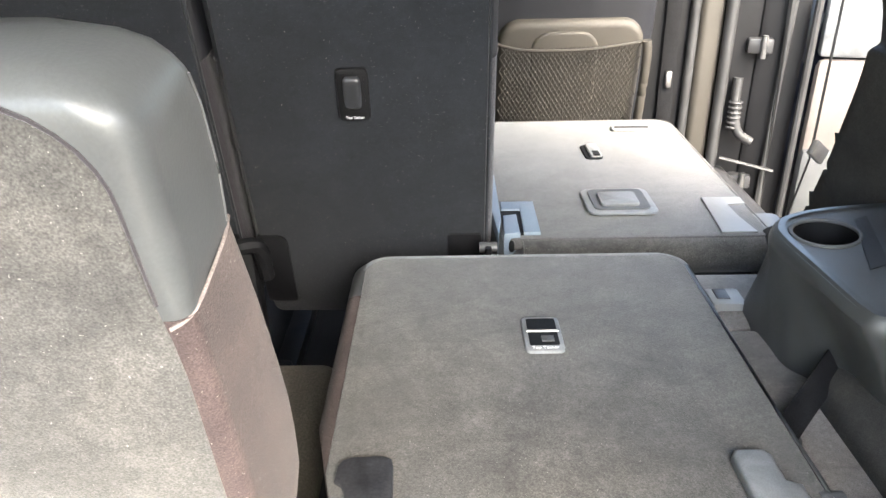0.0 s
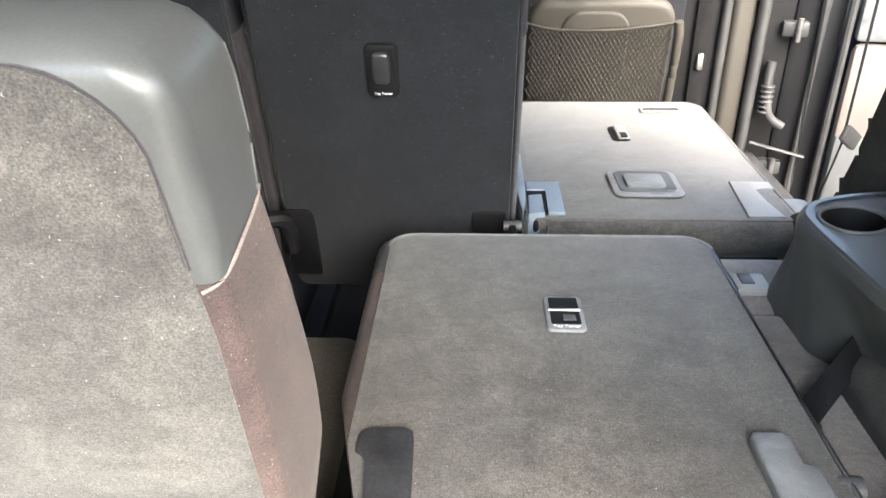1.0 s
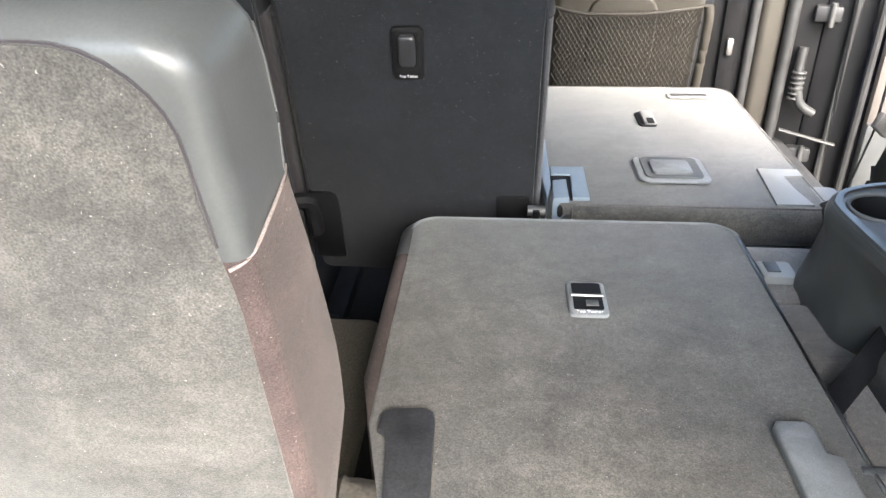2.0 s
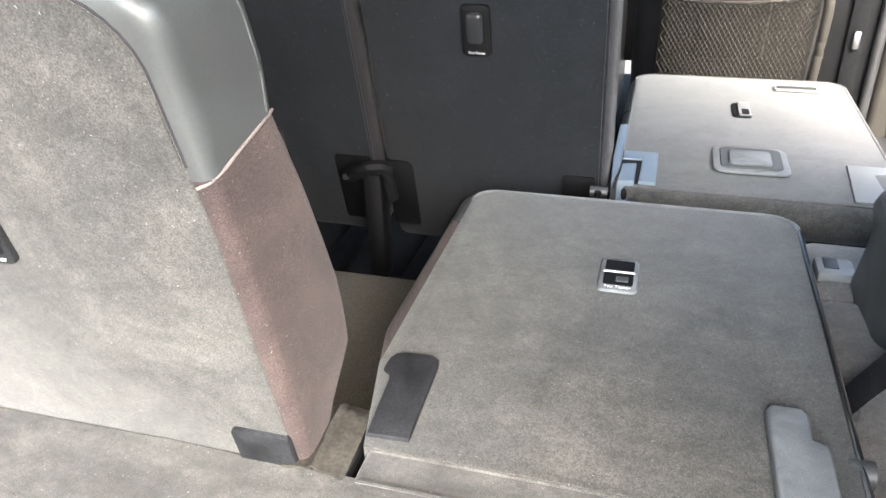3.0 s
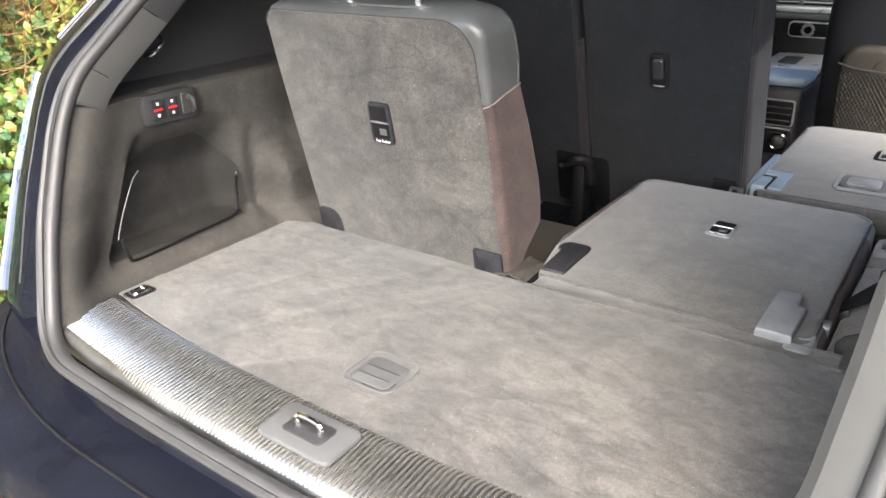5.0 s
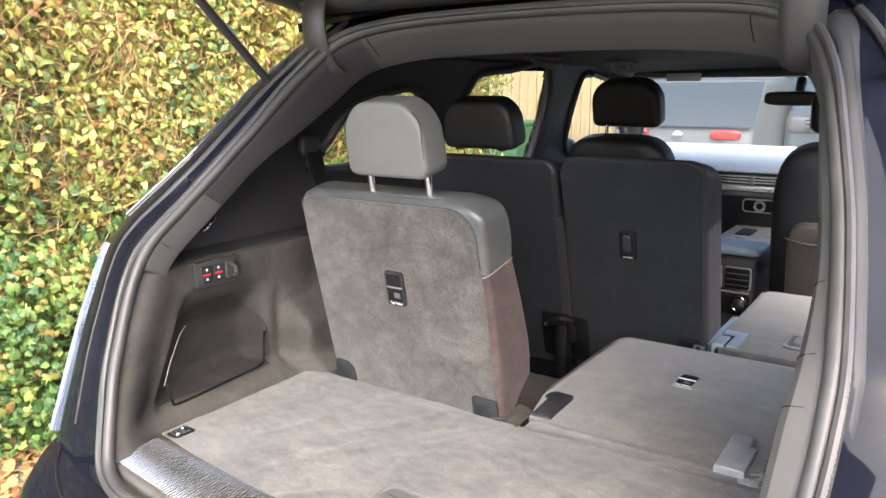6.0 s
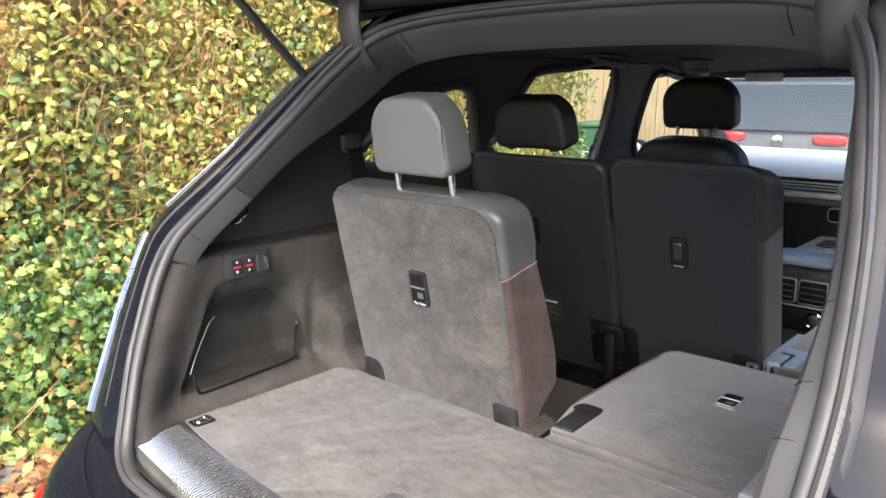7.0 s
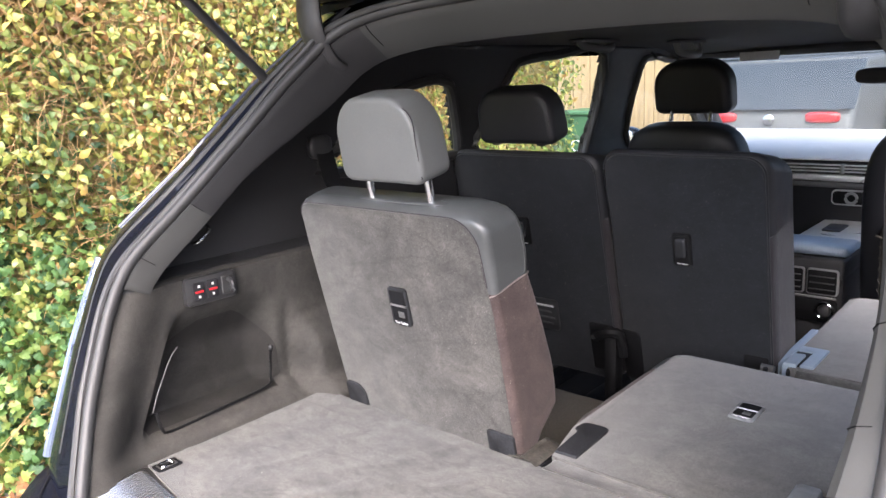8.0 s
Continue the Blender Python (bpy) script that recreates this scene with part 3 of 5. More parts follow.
# outer corner posts beside the opening
OUT_Z = (0.55, 0.70, 0.781, 1.0, 1.16, 1.222, 1.354, 1.505, 1.605, 1.66)
OUT_Y = (-0.07, -0.03, -0.01, 0.075, 0.145, 0.185, 0.309, 0.452, 0.546, 0.60)
OUT_X = (0.90, 0.905, 0.90, 0.895, 0.885, 0.86, 0.775, 0.712, 0.632, 0.56)
for sign, side in ((-1, "left"), (1, "right")):
    rows = []
    for i in range(61):
        z = 0.76 + (1.66 - 0.76) * i / 60
        a = Vector((at_side(sign, rim_x(z) + 0.012, z), rim_y(z) - 0.004, z))
        b = Vector((at_side(sign, float(np.interp(z, OUT_Z, OUT_X)), z), float(np.interp(z, OUT_Z, OUT_Y)), z))
        row = []
        for s, dy in ((0, 0.0), (0.10, 0.008), (0.25, 0.010), (0.42, 0.006), (0.50, -0.008), (0.56, -0.012), (0.75, -0.014), (0.93, -0.008), (1.0, 0.004)):
            p = a.lerp(b, s)
            row.append((p.x, p.y + dy, p.z))
        reach = (2.2 if sign < 0 else 1.1) if z < 1.20 else (0.30 if z < 1.56 else 2.0)
        row += [(b.x + sign * 0.012, b.y + 0.03, z), (b.x + sign * 0.02, b.y + 0.1 * min(1, reach), z), (b.x + sign * 0.025, b.y + 0.45 * reach, z), (b.x + sign * 0.02, b.y + reach, z)]
        rows.append(row)
    bm = sheet(rows)
    part("quarter_panel", bm, PAINT, car)
    if sign > 0:
        drops, pick = bmesh.new(), random.Random(5)
        for _ in range(70):
            row = rows[pick.randrange(2, 40)]
            k = pick.randrange(5, 8)
            p = Vector(row[k]).lerp(Vector(row[k + 1]), pick.random())
            bmesh.ops.create_icosphere(drops, subdivisions=1, radius=pick.choice((0.0010, 0.0013, 0.0022)), matrix=Matrix.Translation(p))
        part("drops", drops, LIGHT_PLASTIC, car, "pale drops and grit on the paint")
    # Added strip that draws the sky's reflection along the corner.
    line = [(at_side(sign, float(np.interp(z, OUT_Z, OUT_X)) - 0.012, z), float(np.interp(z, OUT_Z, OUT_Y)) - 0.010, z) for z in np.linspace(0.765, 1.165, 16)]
    part("sky_strip", tube(line, 0.0105, 8), SKY_EDGE, car, "paint edge coloured pale blue as the sky's reflection")
    line = [(at_side(sign, float(np.interp(z, OUT_Z, OUT_X)) + 0.002, z), float(np.interp(z, OUT_Z, OUT_Y)) - 0.004, z) for z in np.linspace(1.225, 1.62, 24)]
    part("roof_edge_strip", tube(line, 0.0048, 8), EDGE_PAINT, car, "polished dark blue edge strip")
    # gutter bead higher up
    line = [(at_side(sign, rim_x(z) + 0.55 * (float(np.interp(z, OUT_Z, OUT_X)) - rim_x(z)), z), rim_y(z) + 0.55 * (float(np.interp(z, OUT_Z, OUT_Y)) - rim_y(z)) - 0.006, z) for z in np.linspace(0.82, 1.62, 40)]
    part("gutter_bead", tube(line, 0.008, 8), RUBBER, car)

# rear bumper: a profile swept across, its ends drawn forward
PROFILE = ((-0.085, 0.775), (-0.115, 0.770), (-0.128, 0.752), (-0.133, 0.742), (-0.20, 0.735), (-0.255, 0.722), (-0.285, 0.69), (-0.30, 0.60), (-0.30, 0.45), (-0.27, 0.30), (-0.15, 0.26))
rows = []
for i in range(49):
    u = -1 + 2 * i / 48
    x = 0.893 * math.sin(u * math.pi / 2 * 0.98)
    pull = 0.30 * max(0.0, abs(u) - 0.25) ** 1.7 / 0.75 ** 1.7
    row = [(x * (1 - 0.05 * (k < 3) * abs(u)), y + pull * (1.0 if k > 2 else 0.75), z + (0.045 * abs(u) ** 3 if k > 2 else 0.0)) for k, (y, z) in enumerate(PROFILE)]
    rows.append(row)
part("bumper", sheet(rows), PAINT, car)
part("bumper_joint", tube([Vector(r[4]) + Vector((0, 0, 0.001)) for r in rows], 0.0025, 6), BLACK, car)
for sign in (-1, 1):
    ends = (rows[:17] if sign < 0 else rows[-17:][::-1])
    lamp = [Vector(r[6]).lerp(Vector(r[7]), 0.8) + Vector((sign * 0.004, -0.004, 0)) for r in ends[:12]]
    part("tail_lamp", tube(lamp, 0.03, 10, flatten=0.8), RED_LENS, car, "red lamp let into the bumper")
    lamp = [Vector(r[7]).lerp(Vector(r[8]), 0.55) + Vector((sign * 0.004, -0.004, 0)) for r in ends]
    part("reflector", tube(lamp[1:], 0.014, 10), PALE_LENS, car, "pale lamp strip in the bumper")

# loading sill with its ribs and the lock striker
sill = thing("loading_sill", "ribbed pale metal-look loading sill at the boot's edge", "sill", kind="structure")
rows = []
for x in np.linspace(-0.59, 0.59, 43):
    bow = 0.055 * (abs(x) / 0.575) ** 2.4
    near = 0.026 * (abs(x) / 0.575) ** 2.4
    rows.append([(x, -0.112 + near, 0.775), (x, -0.110 + near, 0.790), (x, -0.098 + near, 0.801), (x, -0.012 + bow * 0.8, 0.808), (x, 0.002 + bow * 0.8, 0.804), (x, 0.03 + bow * 0.6, 0.790)])
part("sill_plate", sheet(rows, thick=-0.004), STEEL, sill)
# short ribs, fore and aft, all on one mesh
bm = tube([(0, -0.109, 0.790), (0, -0.099, 0.8015), (0, -0.05, 0.8055), (0, -0.012, 0.809), (0, 0.003, 0.805)], 0.0021, 6)
first = part("rib", bm, mat("rib_metal", (0.48, 0.47, 0.45), 0.26, metal=0.9, grain=900, amount=0.08, stain=9, stain_amount=0.35, bump=0.0), sill)
for i in range(150):
    x = -0.578 + 1.156 * i / 149
    rib = first if i == 0 else new("rib", first.data)
    rib.parent = sill
    rib.location = (x, 0.034 * (abs(x) / 0.575) ** 2.4, 0)
bm = prism(rrect(-0.075, -0.085, 0.055, -0.01, 0.012), 0.804, 0.814, 0.004, 2, flat)
part("striker_plate", bm, PLASTIC, sill)
bm = prism(rrect(-0.045, -0.066, 0.025, -0.028, 0.008), 0.812, 0.8165, 0.002, 2, flat)
part("striker_recess", bm, DARK_PLASTIC, sill)
part("striker_bar", tube(smooth_path([(-0.03, -0.047, 0.81), (-0.028, -0.047, 0.83), (0.008, -0.047, 0.83), (0.01, -0.047, 0.81)], 4), 0.004, 8), CHROME, sill)

# lining swept round the inside of the opening
track = evened([q for q in LEFT if q[2] > 1.139] + TOP + [q for q in RIGHT if q[2] > 0.86][::-1], 150, False, 4)
middle = Vector((-0.0175, 0.25, 1.25))
lining_rows, lining_in = [], []
for i, p in enumerate(track):
    tang = (track[min(i + 1, len(track) - 1)] - track[max(i - 1, 0)]).normalized()
    fwd = Vector((0, 0.9, -0.43)) if p.z < 1.15 else Vector((0, 0.80, -0.60))
    inw = tang.cross(fwd).normalized()
    if inw.dot(middle - p) < 0:
        inw = -inw
    lining_in.append(inw)
    side = step(1.60, 1.35, p.z)
    lip = 0.009 + (0.016 if p.x > 0 else -0.002) * side + (0.024 * step(1.32, 1.12, p.z) if p.x > 0 else 0.0)
    reach = 1.0 if p.x > 0 else 1.0 - 0.42 * step(1.55, 1.35, p.z)
    lining_rows.append([p + fwd * f * reach + inw * g for f, g in ((0.004, -0.004), (0.010, 0.45 * lip), (0.018, 0.82 * lip), (0.030, lip), (0.07, lip * 1.04), (0.098, lip * 1.04), (0.108, lip * 0.9), (0.114, -0.03))])
lining_mesh = sheet(lining_rows)
for i, f in enumerate(lining_mesh.faces):
    c = track[i // 7]
    f.material_index = int(c.x < 0 and 1.285 < c.z < 1.62)
lining = setting("trim", lining_mesh, LINING, "grey plastic lining round the inside of the tailgate opening", "trim", smooth=28)
lining.data.materials.append(UPPER_TRIM)
sol = lining.modifiers.new("thickness", "SOLIDIFY")
sol.thickness, sol.offset = 0.004, 0
for i, r in enumerate(lining_rows):
    at = track[i]
    z0 = track[i - 1].z if i else 0
    if any((track[i].z - zc) * (z0 - zc) <= 0 for zc in ((1.198, 1.285) if at.x < 0 else (1.165, 1.215, 1.285))) or any((track[i].x - xc) * (track[max(i - 1, 0)].x - xc) < 0 for xc in (-0.43, 0.395)) and at.z > 1.6:
        part("trim_joint", tube([q + lining_in[i] * 0.003 for q in r[1:-3]], 0.0009, 6), BLACK, lining)

# tailgate, raised
gate = thing("tailgate", "raised dark blue tailgate seen from below with black inner trim", "tailgate", kind="structure")
G0, G1 = Vector((0, 0.60, 1.70)), Vector((0, -0.50, 2.03))
rows = []
for i in range(17):
    s = i / 16
    c = G0.lerp(G1, s)
    w = 0.60 + 0.28 * s ** 0.7
    rows.append([(x * w, c.y, c.z + 0.05 * (1 - x * x) * 1.0) for x in np.linspace(-1, 1, 17)])
part("outer_skin", sheet(rows, thick=-0.03), PAINT, gate)
outer = [(0.60 + 0.28 * s ** 0.7 - 0.05, s) for s in np.linspace(0.06, 0.96, 14)]
rim = [(w, *G0.lerp(G1, s).yz) for w, s in outer] + [(-w, *G0.lerp(G1, s).yz) for w, s in outer[::-1]]
part("inner_frame", tube([(x, y, z - 0.02) for x, y, z in rim], 0.045, 10, closed=True, flatten=0.6), DARK_PLASTIC, gate)
part("edge_strip", tube([(x * 1.06, y, z - 0.005) for x, y, z in rim[:14]], 0.008, 8), CHROME, gate)
part("edge_strip", tube([(x * 1.06, y, z - 0.005) for x, y, z in rim[14:]], 0.008, 8), CHROME, gate)
for sign in (-1, 1):
    strut = thing("gas_strut", "black gas strut holding up the tailgate", "gas strut", group="tailgate struts")
    a, b = Vector((at_side(sign, 0.64), 0.46, 1.502)), Vector((at_side(sign, 0.635), 0.10, 1.832))
    part("cylinder", tube([a, a.lerp(b, 0.62)], 0.0100, 12), DARK_PLASTIC, strut)
    part("piston_rod", tube([a.lerp(b, 0.6), b], 0.006, 10), DARK_PLASTIC, strut)
    part("ball_joint", cushion(0.035, 0.035, 0.035, 0, n=6, m=Matrix.Translation(a), power=2), MATTE_STEEL, strut)
    hinge = thing("hinge_cover", "black curved cover over the tailgate hinge arm", "hinge", group="tailgate hinges")
    hx = 0.519 if sign < 0 else 0.486
    path = smooth_path([(sign * hx, 0.535, 1.540), (sign * hx, 0.505, 1.558), (sign * (hx + 0.002), 0.478, 1.61), (sign * (hx + 0.004), 0.475, 1.67), (sign * (hx + 0.008), 0.50, 1.72)], 5)
    part("cover", tube(path, 0.034, 12, flatten=0.45, up=(0, 1, 0.2)), DARK_PLASTIC, hinge)


# ---- seats ----
def plate(x0, z0, x1, z1, r, y0, y1, bevel=0.003, m=None):
    bm = prism(rrect(x0, z0, x1, z1, r), y0, y1, bevel, 2)
    if m is not None:
        bm.transform(m)
    return bm


GLOSS_GREY = mat("glossy_grey_plastic", (0.028, 0.029, 0.032), 0.25, grain=900, amount=0.06, stain=14, stain_amount=0.15, bump=0.03)


def tether(parent, x, z, w, h, y, hook=False, size=1.0, surround=None):
    """The child-seat anchor: a framed recess with a bar and two words under it. It faces -y."""
    surround = surround or BRACKET
    fr = 0.006 * size
    bm = prism(rrect(x - w / 2, z - h / 2, x + w / 2, z + h / 2, 0.008, 4), y - 0.003, y + 0.006, 0.0025, 2)
    plate_ob = part("anchor_frame", bm, BLACK if hook else surround, parent, "plastic surround of the tether anchor")
    part("recess", prism(rrect(x - w / 2 + fr, z - h / 2 + 0.0125 * size, x + w / 2 - fr, z + h / 2 - fr, 0.003, 3), y - 0.0036, y, 0.0, 1), BLACK, plate_ob)
    if hook:
        part("flap", cushion(w * 0.6, 0.024, h * 0.62, 0, n=8, m=Matrix.Translation((x, y - 0.003, z + h * 0.09)), power=5), GLOSS_GREY, plate_ob, "glossy grey pull flap")
    else:
        part("bar", tube([(x - w / 2 + fr * 0.8, y - 0.004, z + 0.004), (x + w / 2 - fr * 0.8, y - 0.004, z + 0.004)], 0.0022, 8), STEEL, plate_ob)
        part("tab", rbox(x - w * 0.06, y - 0.0052, z - h * 0.26, x + w * 0.26, y - 0.003, z - h * 0.1, 0.001), MATTE_STEEL, plate_ob)
    words("lettering", "Top Tether", (0.0060 if hook else 0.0074) * size, pose(x, y - 0.0037, z - h / 2 + 0.0045, 90, 0, 0), WHITE_MARK, plate_ob)
    return plate_ob


def seat_back(name, label, m, x0, x1, z0, z1, depth, back, upper, lower, split, group="", corner=0.055, inset=0.032, piping=None, round_=0.026, left_inset=None, shape=None):
    """An upright or folded backrest in its own frame: carpet towards -y, cushion towards +y, z up the back."""
    seat = thing(name, label, "car seat", m, group)
    outline = rrect(x0, z0, x1, z1, (0.03, 0.03, corner, corner), 8)
    for piece, keep, mat_, lab in (("upper_cover", 1, upper, "smooth leather upper cover"), ("lower_cover", -1, lower, "woven fabric side cover")):
        bm = prism(outline, 0.0, depth, round_, 6)
        if shape:
            for v in bm.verts:
                v.co = shape(v.co)
        bmesh.ops.bisect_plane(bm, geom=bm.verts[:] + bm.edges[:] + bm.faces[:], plane_co=(x1, 0, split), plane_no=(0, 0, keep), clear_inner=True)
        part(piece, bm, mat_, seat, lab)
    ti = inset * 0.85
    li = inset if left_inset is None else left_inset
    rad = (0.02, 0.02, corner * 0.85, corner * 0.4 if li < inset else corner * 0.85)
    bm = prism(rrect(x0 + li, z0 - 0.003, x1 - inset, z1 - ti, rad, 8), -0.0025, 0.02, 0.0022, 2)
    if shape:
        bmesh.ops.bisect_plane(bm, geom=bm.verts[:] + bm.edges[:] + bm.faces[:], plane_co=(0, 0, 0.3), plane_no=(0, 0, 1))
        for v in bm.verts:
            v.co = shape(v.co)
    part("carpet_back", bm, back, seat, "short grey carpet on the back of the seat")
    o = [Vector((x, -0.0005, z)) for x, z in rrect(x0 + li - 0.003, z0 + 0.01, x1 - inset + 0.003, z1 - ti + 0.003, rad, 8)]
    if piping:
        o = o[9:36]
        o[-1].y, o[-2].y, o[-3].y = 0.004, 0.0025, 0.001
    else:
        o = o[17:] + o[:1]
    part("piping", tube([shape(q) for q in o] if shape else o, 0.0036 if piping else 0.0026, 6), piping or back, seat)
    # stitched seam where leather meets fabric
    for s in (-1, 1):
        xs = x1 if s > 0 else x0
        zs = split
        pts = smooth_path([(xs - s * 0.03, -0.001, zs - 0.008), (xs - s * 0.006, 0.006, zs), (xs + s * 0.0005, 0.03, zs + 0.002), (xs + s * 0.0003, depth * 0.42, zs + 0.002)], 5)
        part("seam", tube([shape(p) for p in pts] if shape else pts, 0.0016, 6), lower, seat)
    return seat


def headrest(parent, x, y, z, w, d, h, material, posts, foot, edge_round=0.020, thick_post=0.0068):
    bm = prism(rrect(x - w / 2, z - h / 2, x + w / 2, z + h / 2, (0.024, 0.024, h * 0.42, h * 0.42), 10), y - d / 2, y + d / 2, edge_round, 5)
    for v in bm.verts:
        t = (v.co.z - z) / (h / 2)
        v.co.x = x + (v.co.x - x) * (1 - 0.07 * max(0.0, t + 0.2))
        v.co.y = y + (v.co.y - y) * (1 - 0.18 * max(0, t))
        v.co.y -= 0.004 * math.cos((v.co.x - x) / w * math.pi) * (1 if v.co.y < y else -1)
    hr = part("headrest", bm, material, parent)
    part("seam", tube([(x + w * 0.5 - edge_round * 0.55 - 0.045 * max(0, k) ** 5, y - d / 2 * (1 - 0.18 * max(0.0, k * 0.86)) + 0.003, z + k * h * 0.43) for k in np.linspace(-0.98, 0.9, 16)], 0.0013, 6), DARK_SIDE, hr)
    for px in posts:
        part("post", tube([(px, y, foot), (px, y, z - h / 2 + 0.02)], thick_post, 12), CHROME, parent, "chrome headrest post")
        part("post_collar", cushion(0.032, 0.03, 0.012, 0, n=4, m=Matrix.Translation((px, y, foot + 0.002)), power=3), DARK_PLASTIC, parent)
    return hr


def bracket(parent, x0, z0, x1, z1, y=-0.007, r=0.007, material=None):
    bm = prism(rrect(x0, z0, x1, z1, r), y, y + 0.012, 0.0015, 2)
    return part("hinge_cover_plate", bm, material or BRACKET, parent, "scuffed plastic corner plate")


# third row, upright, beside the left wall
SIDE_Z = (-0.14, 0.0, 0.022, 0.054, 0.10, 0.14, 0.264, 0.344, 0.386, 0.430, 0.458, 0.474, 0.490)
SIDE_Y = (0.055, 0.062, 0.085, 0.140, 0.1435, 0.1424, 0.1247, 0.1095, 0.117, 0.113, 0.104, 0.096, 0.078)


def upright_back(x0, x1, top, lo, hi, corner=0.048):
    """The padded body of the upright seat between two heights: rounded sections stacked up its back."""
    bm = bmesh.new()
    rings = []
    for z in np.linspace(lo, hi, max(6, int((hi - lo) / 0.008))):
        d = float(np.interp(z, SIDE_Z, SIDE_Y))
        up = max(0.0, z - (top - corner))
        tuck = corner - math.sqrt(max(0.0, corner * corner - up * up))
        shoulder = max(0.0, z - (top - 0.022))
        back = 0.022 - math.sqrt(max(0.0, 0.022 ** 2 - shoulder ** 2))
        puff = 0.004 * math.sin(max(0.0, min(1.0, (z + 0.02) / 0.36)) * math.pi)
        xr, xl = x1 - tuck + puff, x0 + tuck * 0.6 + 0.018 * step(0.42, 0.0, z)
        ra, rb = 0.0115 + 0.006 * step(0.33, 0.38, z), min(0.022, (d - back) * 0.45)
        ra = min(ra, (d - back) * 0.45)
        ring = []
        for cx, cy, a0, r in ((xl, back, 180, ra), (xr, back, 270, ra), (xr, d, 0, rb), (xl, d, 90, rb)):
            sx, sy = (1 if cx == xl else -1), (1 if cy == back else -1)
            for k in range(7):
                a = radians(a0 + 15 * k)
                ring.append(bm.verts.new((cx + sx * r + r * math.cos(a), cy + sy * r + r * math.sin(a), z)))
        rings.append(ring)
    for a, b in zip(rings, rings[1:]):
        for k in range(len(a)):
            bm.faces.new((a[k], a[(k + 1) % len(a)], b[(k + 1) % len(a)], b[k]))
    bm.faces.new(rings[0][::-1])
    bm.faces.new(rings[-1])
    bmesh.ops.recalc_face_normals(bm, faces=bm.faces)
    return bm


A = thing("third_row_seat", "upright third-row car seat, grey carpeted back, leather top and maroon sides", "car seat", pose(0, 0.50, 0.80, 11, 0, 0), "third-row seats")
AX0, AX1, ATOP, SEAM_Z = -0.530, -0.0365, 0.490, 0.344
part("upper_cover", upright_back(AX0, AX1, ATOP, SEAM_Z, ATOP), LEATHER, A, "smooth leather upper cover")
part("lower_cover", upright_back(AX0, AX1 + 0.001, ATOP, -0.12, SEAM_Z - 0.0005), MAROON, A, "woven fabric side cover")
bm = prism(rrect(-0.522, -0.005, -0.047, 0.479, (0.006, 0.006, 0.060, 0.030), 8), -0.0020, 0.018, 0.0019, 2)
for cut in (0.30, 0.33, 0.36, 0.39):
    bmesh.ops.bisect_plane(bm, geom=bm.verts[:] + bm.edges[:] + bm.faces[:], plane_co=(0, 0, cut), plane_no=(0, 0, 1))
for v in bm.verts:
    if v.co.x < -0.4:
        v.co.x += 0.017 * step(0.42, 0.0, v.co.z)
    elif v.co.x > -0.12:
        v.co.x -= 0.002 + 0.008 * step(0.30, 0.39, v.co.z)
part("carpet_back", bm, SEAT_CARPET, A, "short grey carpet on the back of the seat")
edge = [(x - (0.010 * step(0.30, 0.39, z) if x > -0.12 else 0.0), -0.0002, z) for x, z in rrect(-0.524, 0.35, -0.0465, 0.4805, (0.006, 0.006, 0.062, 0.030), 8)]
part("piping", tube([edge[17]] + edge[18:36], 0.0014, 6), DARK_SIDE, A)
# raised stitched seam where leather meets fabric, across the seat's edge
part("seam", tube(smooth_path([(-0.049, -0.003, SEAM_Z - 0.004), (-0.041, 0.003, SEAM_Z - 0.002), (-0.0365, 0.013, SEAM_Z), (-0.0345, 0.04, SEAM_Z + 0.003), (-0.035, 0.075, SEAM_Z + 0.003), (-0.0375, 0.092, SEAM_Z + 0.001), (-0.040, 0.104, SEAM_Z)], 5), 0.0013, 6), mat("pale_seam_thread", (0.20, 0.165, 0.155), 0.8, grain=900, amount=0.4, stain=40, stain_amount=0.3, bump=0.2), A, "pale stitched seam")
part("stitch_line", tube([(-0.0362 - 0.5 * max(0, z - 0.455), float(np.interp(z, SIDE_Z, SIDE_Y)) - 0.021, z) for z in np.linspace(0.35, 0.455, 14)], 0.0009, 6), PLASTIC, A)
tether(A, -0.278, 0.282, 0.05, 0.082, -0.005)
bracket(A, -0.108, -0.02, -0.046, 0.052)
bracket(A, -0.507, -0.02, -0.448, 0.057, r=(0.004, 0.02, 0.03, 0.01))
headrest(A, -0.256, 0.036, 0.613, 0.208, 0.080, 0.156, LIT_LEATHER, (-0.334, -0.181), 0.482, 0.011, 0.008)
part("post_plate", cushion(0.22, 0.03, 0.008, 0, n=6, m=Matrix.Translation((-0.257, 0.036, 0.489)), power=4), LEATHER, A)
part("seat_cushion", rbox(-0.50, 0.05, -0.32, -0.06, 0.50, -0.10, 0.03, 4, m=pose(0, 0, 0, -11) @ Matrix.Translation((0, 0.035, 0))), mat("perforated_leather", (0.10, 0.092, 0.08), 0.6, grain=350, amount=0.35, stain=10, stain_amount=0.15, bump=0.5), A, "taupe perforated seat cushion")

# third row, folded flat: its carpeted back now faces up
B = seat_back("third_row_seat", "third-row car seat folded flat, carpeted back facing up", Matrix.Translation((0, 0.545, 0.808)) @ pose(0, 0, 0, -90, 0, 0),
              -0.045, 0.490, -0.01, 0.617, 0.12, SEAT_CARPET, LEATHER, MAROON, 0.49, group="third-row seats", corner=0.05, inset=0.014, left_inset=0.022, round_=0.018, piping=GREY_PLATE)
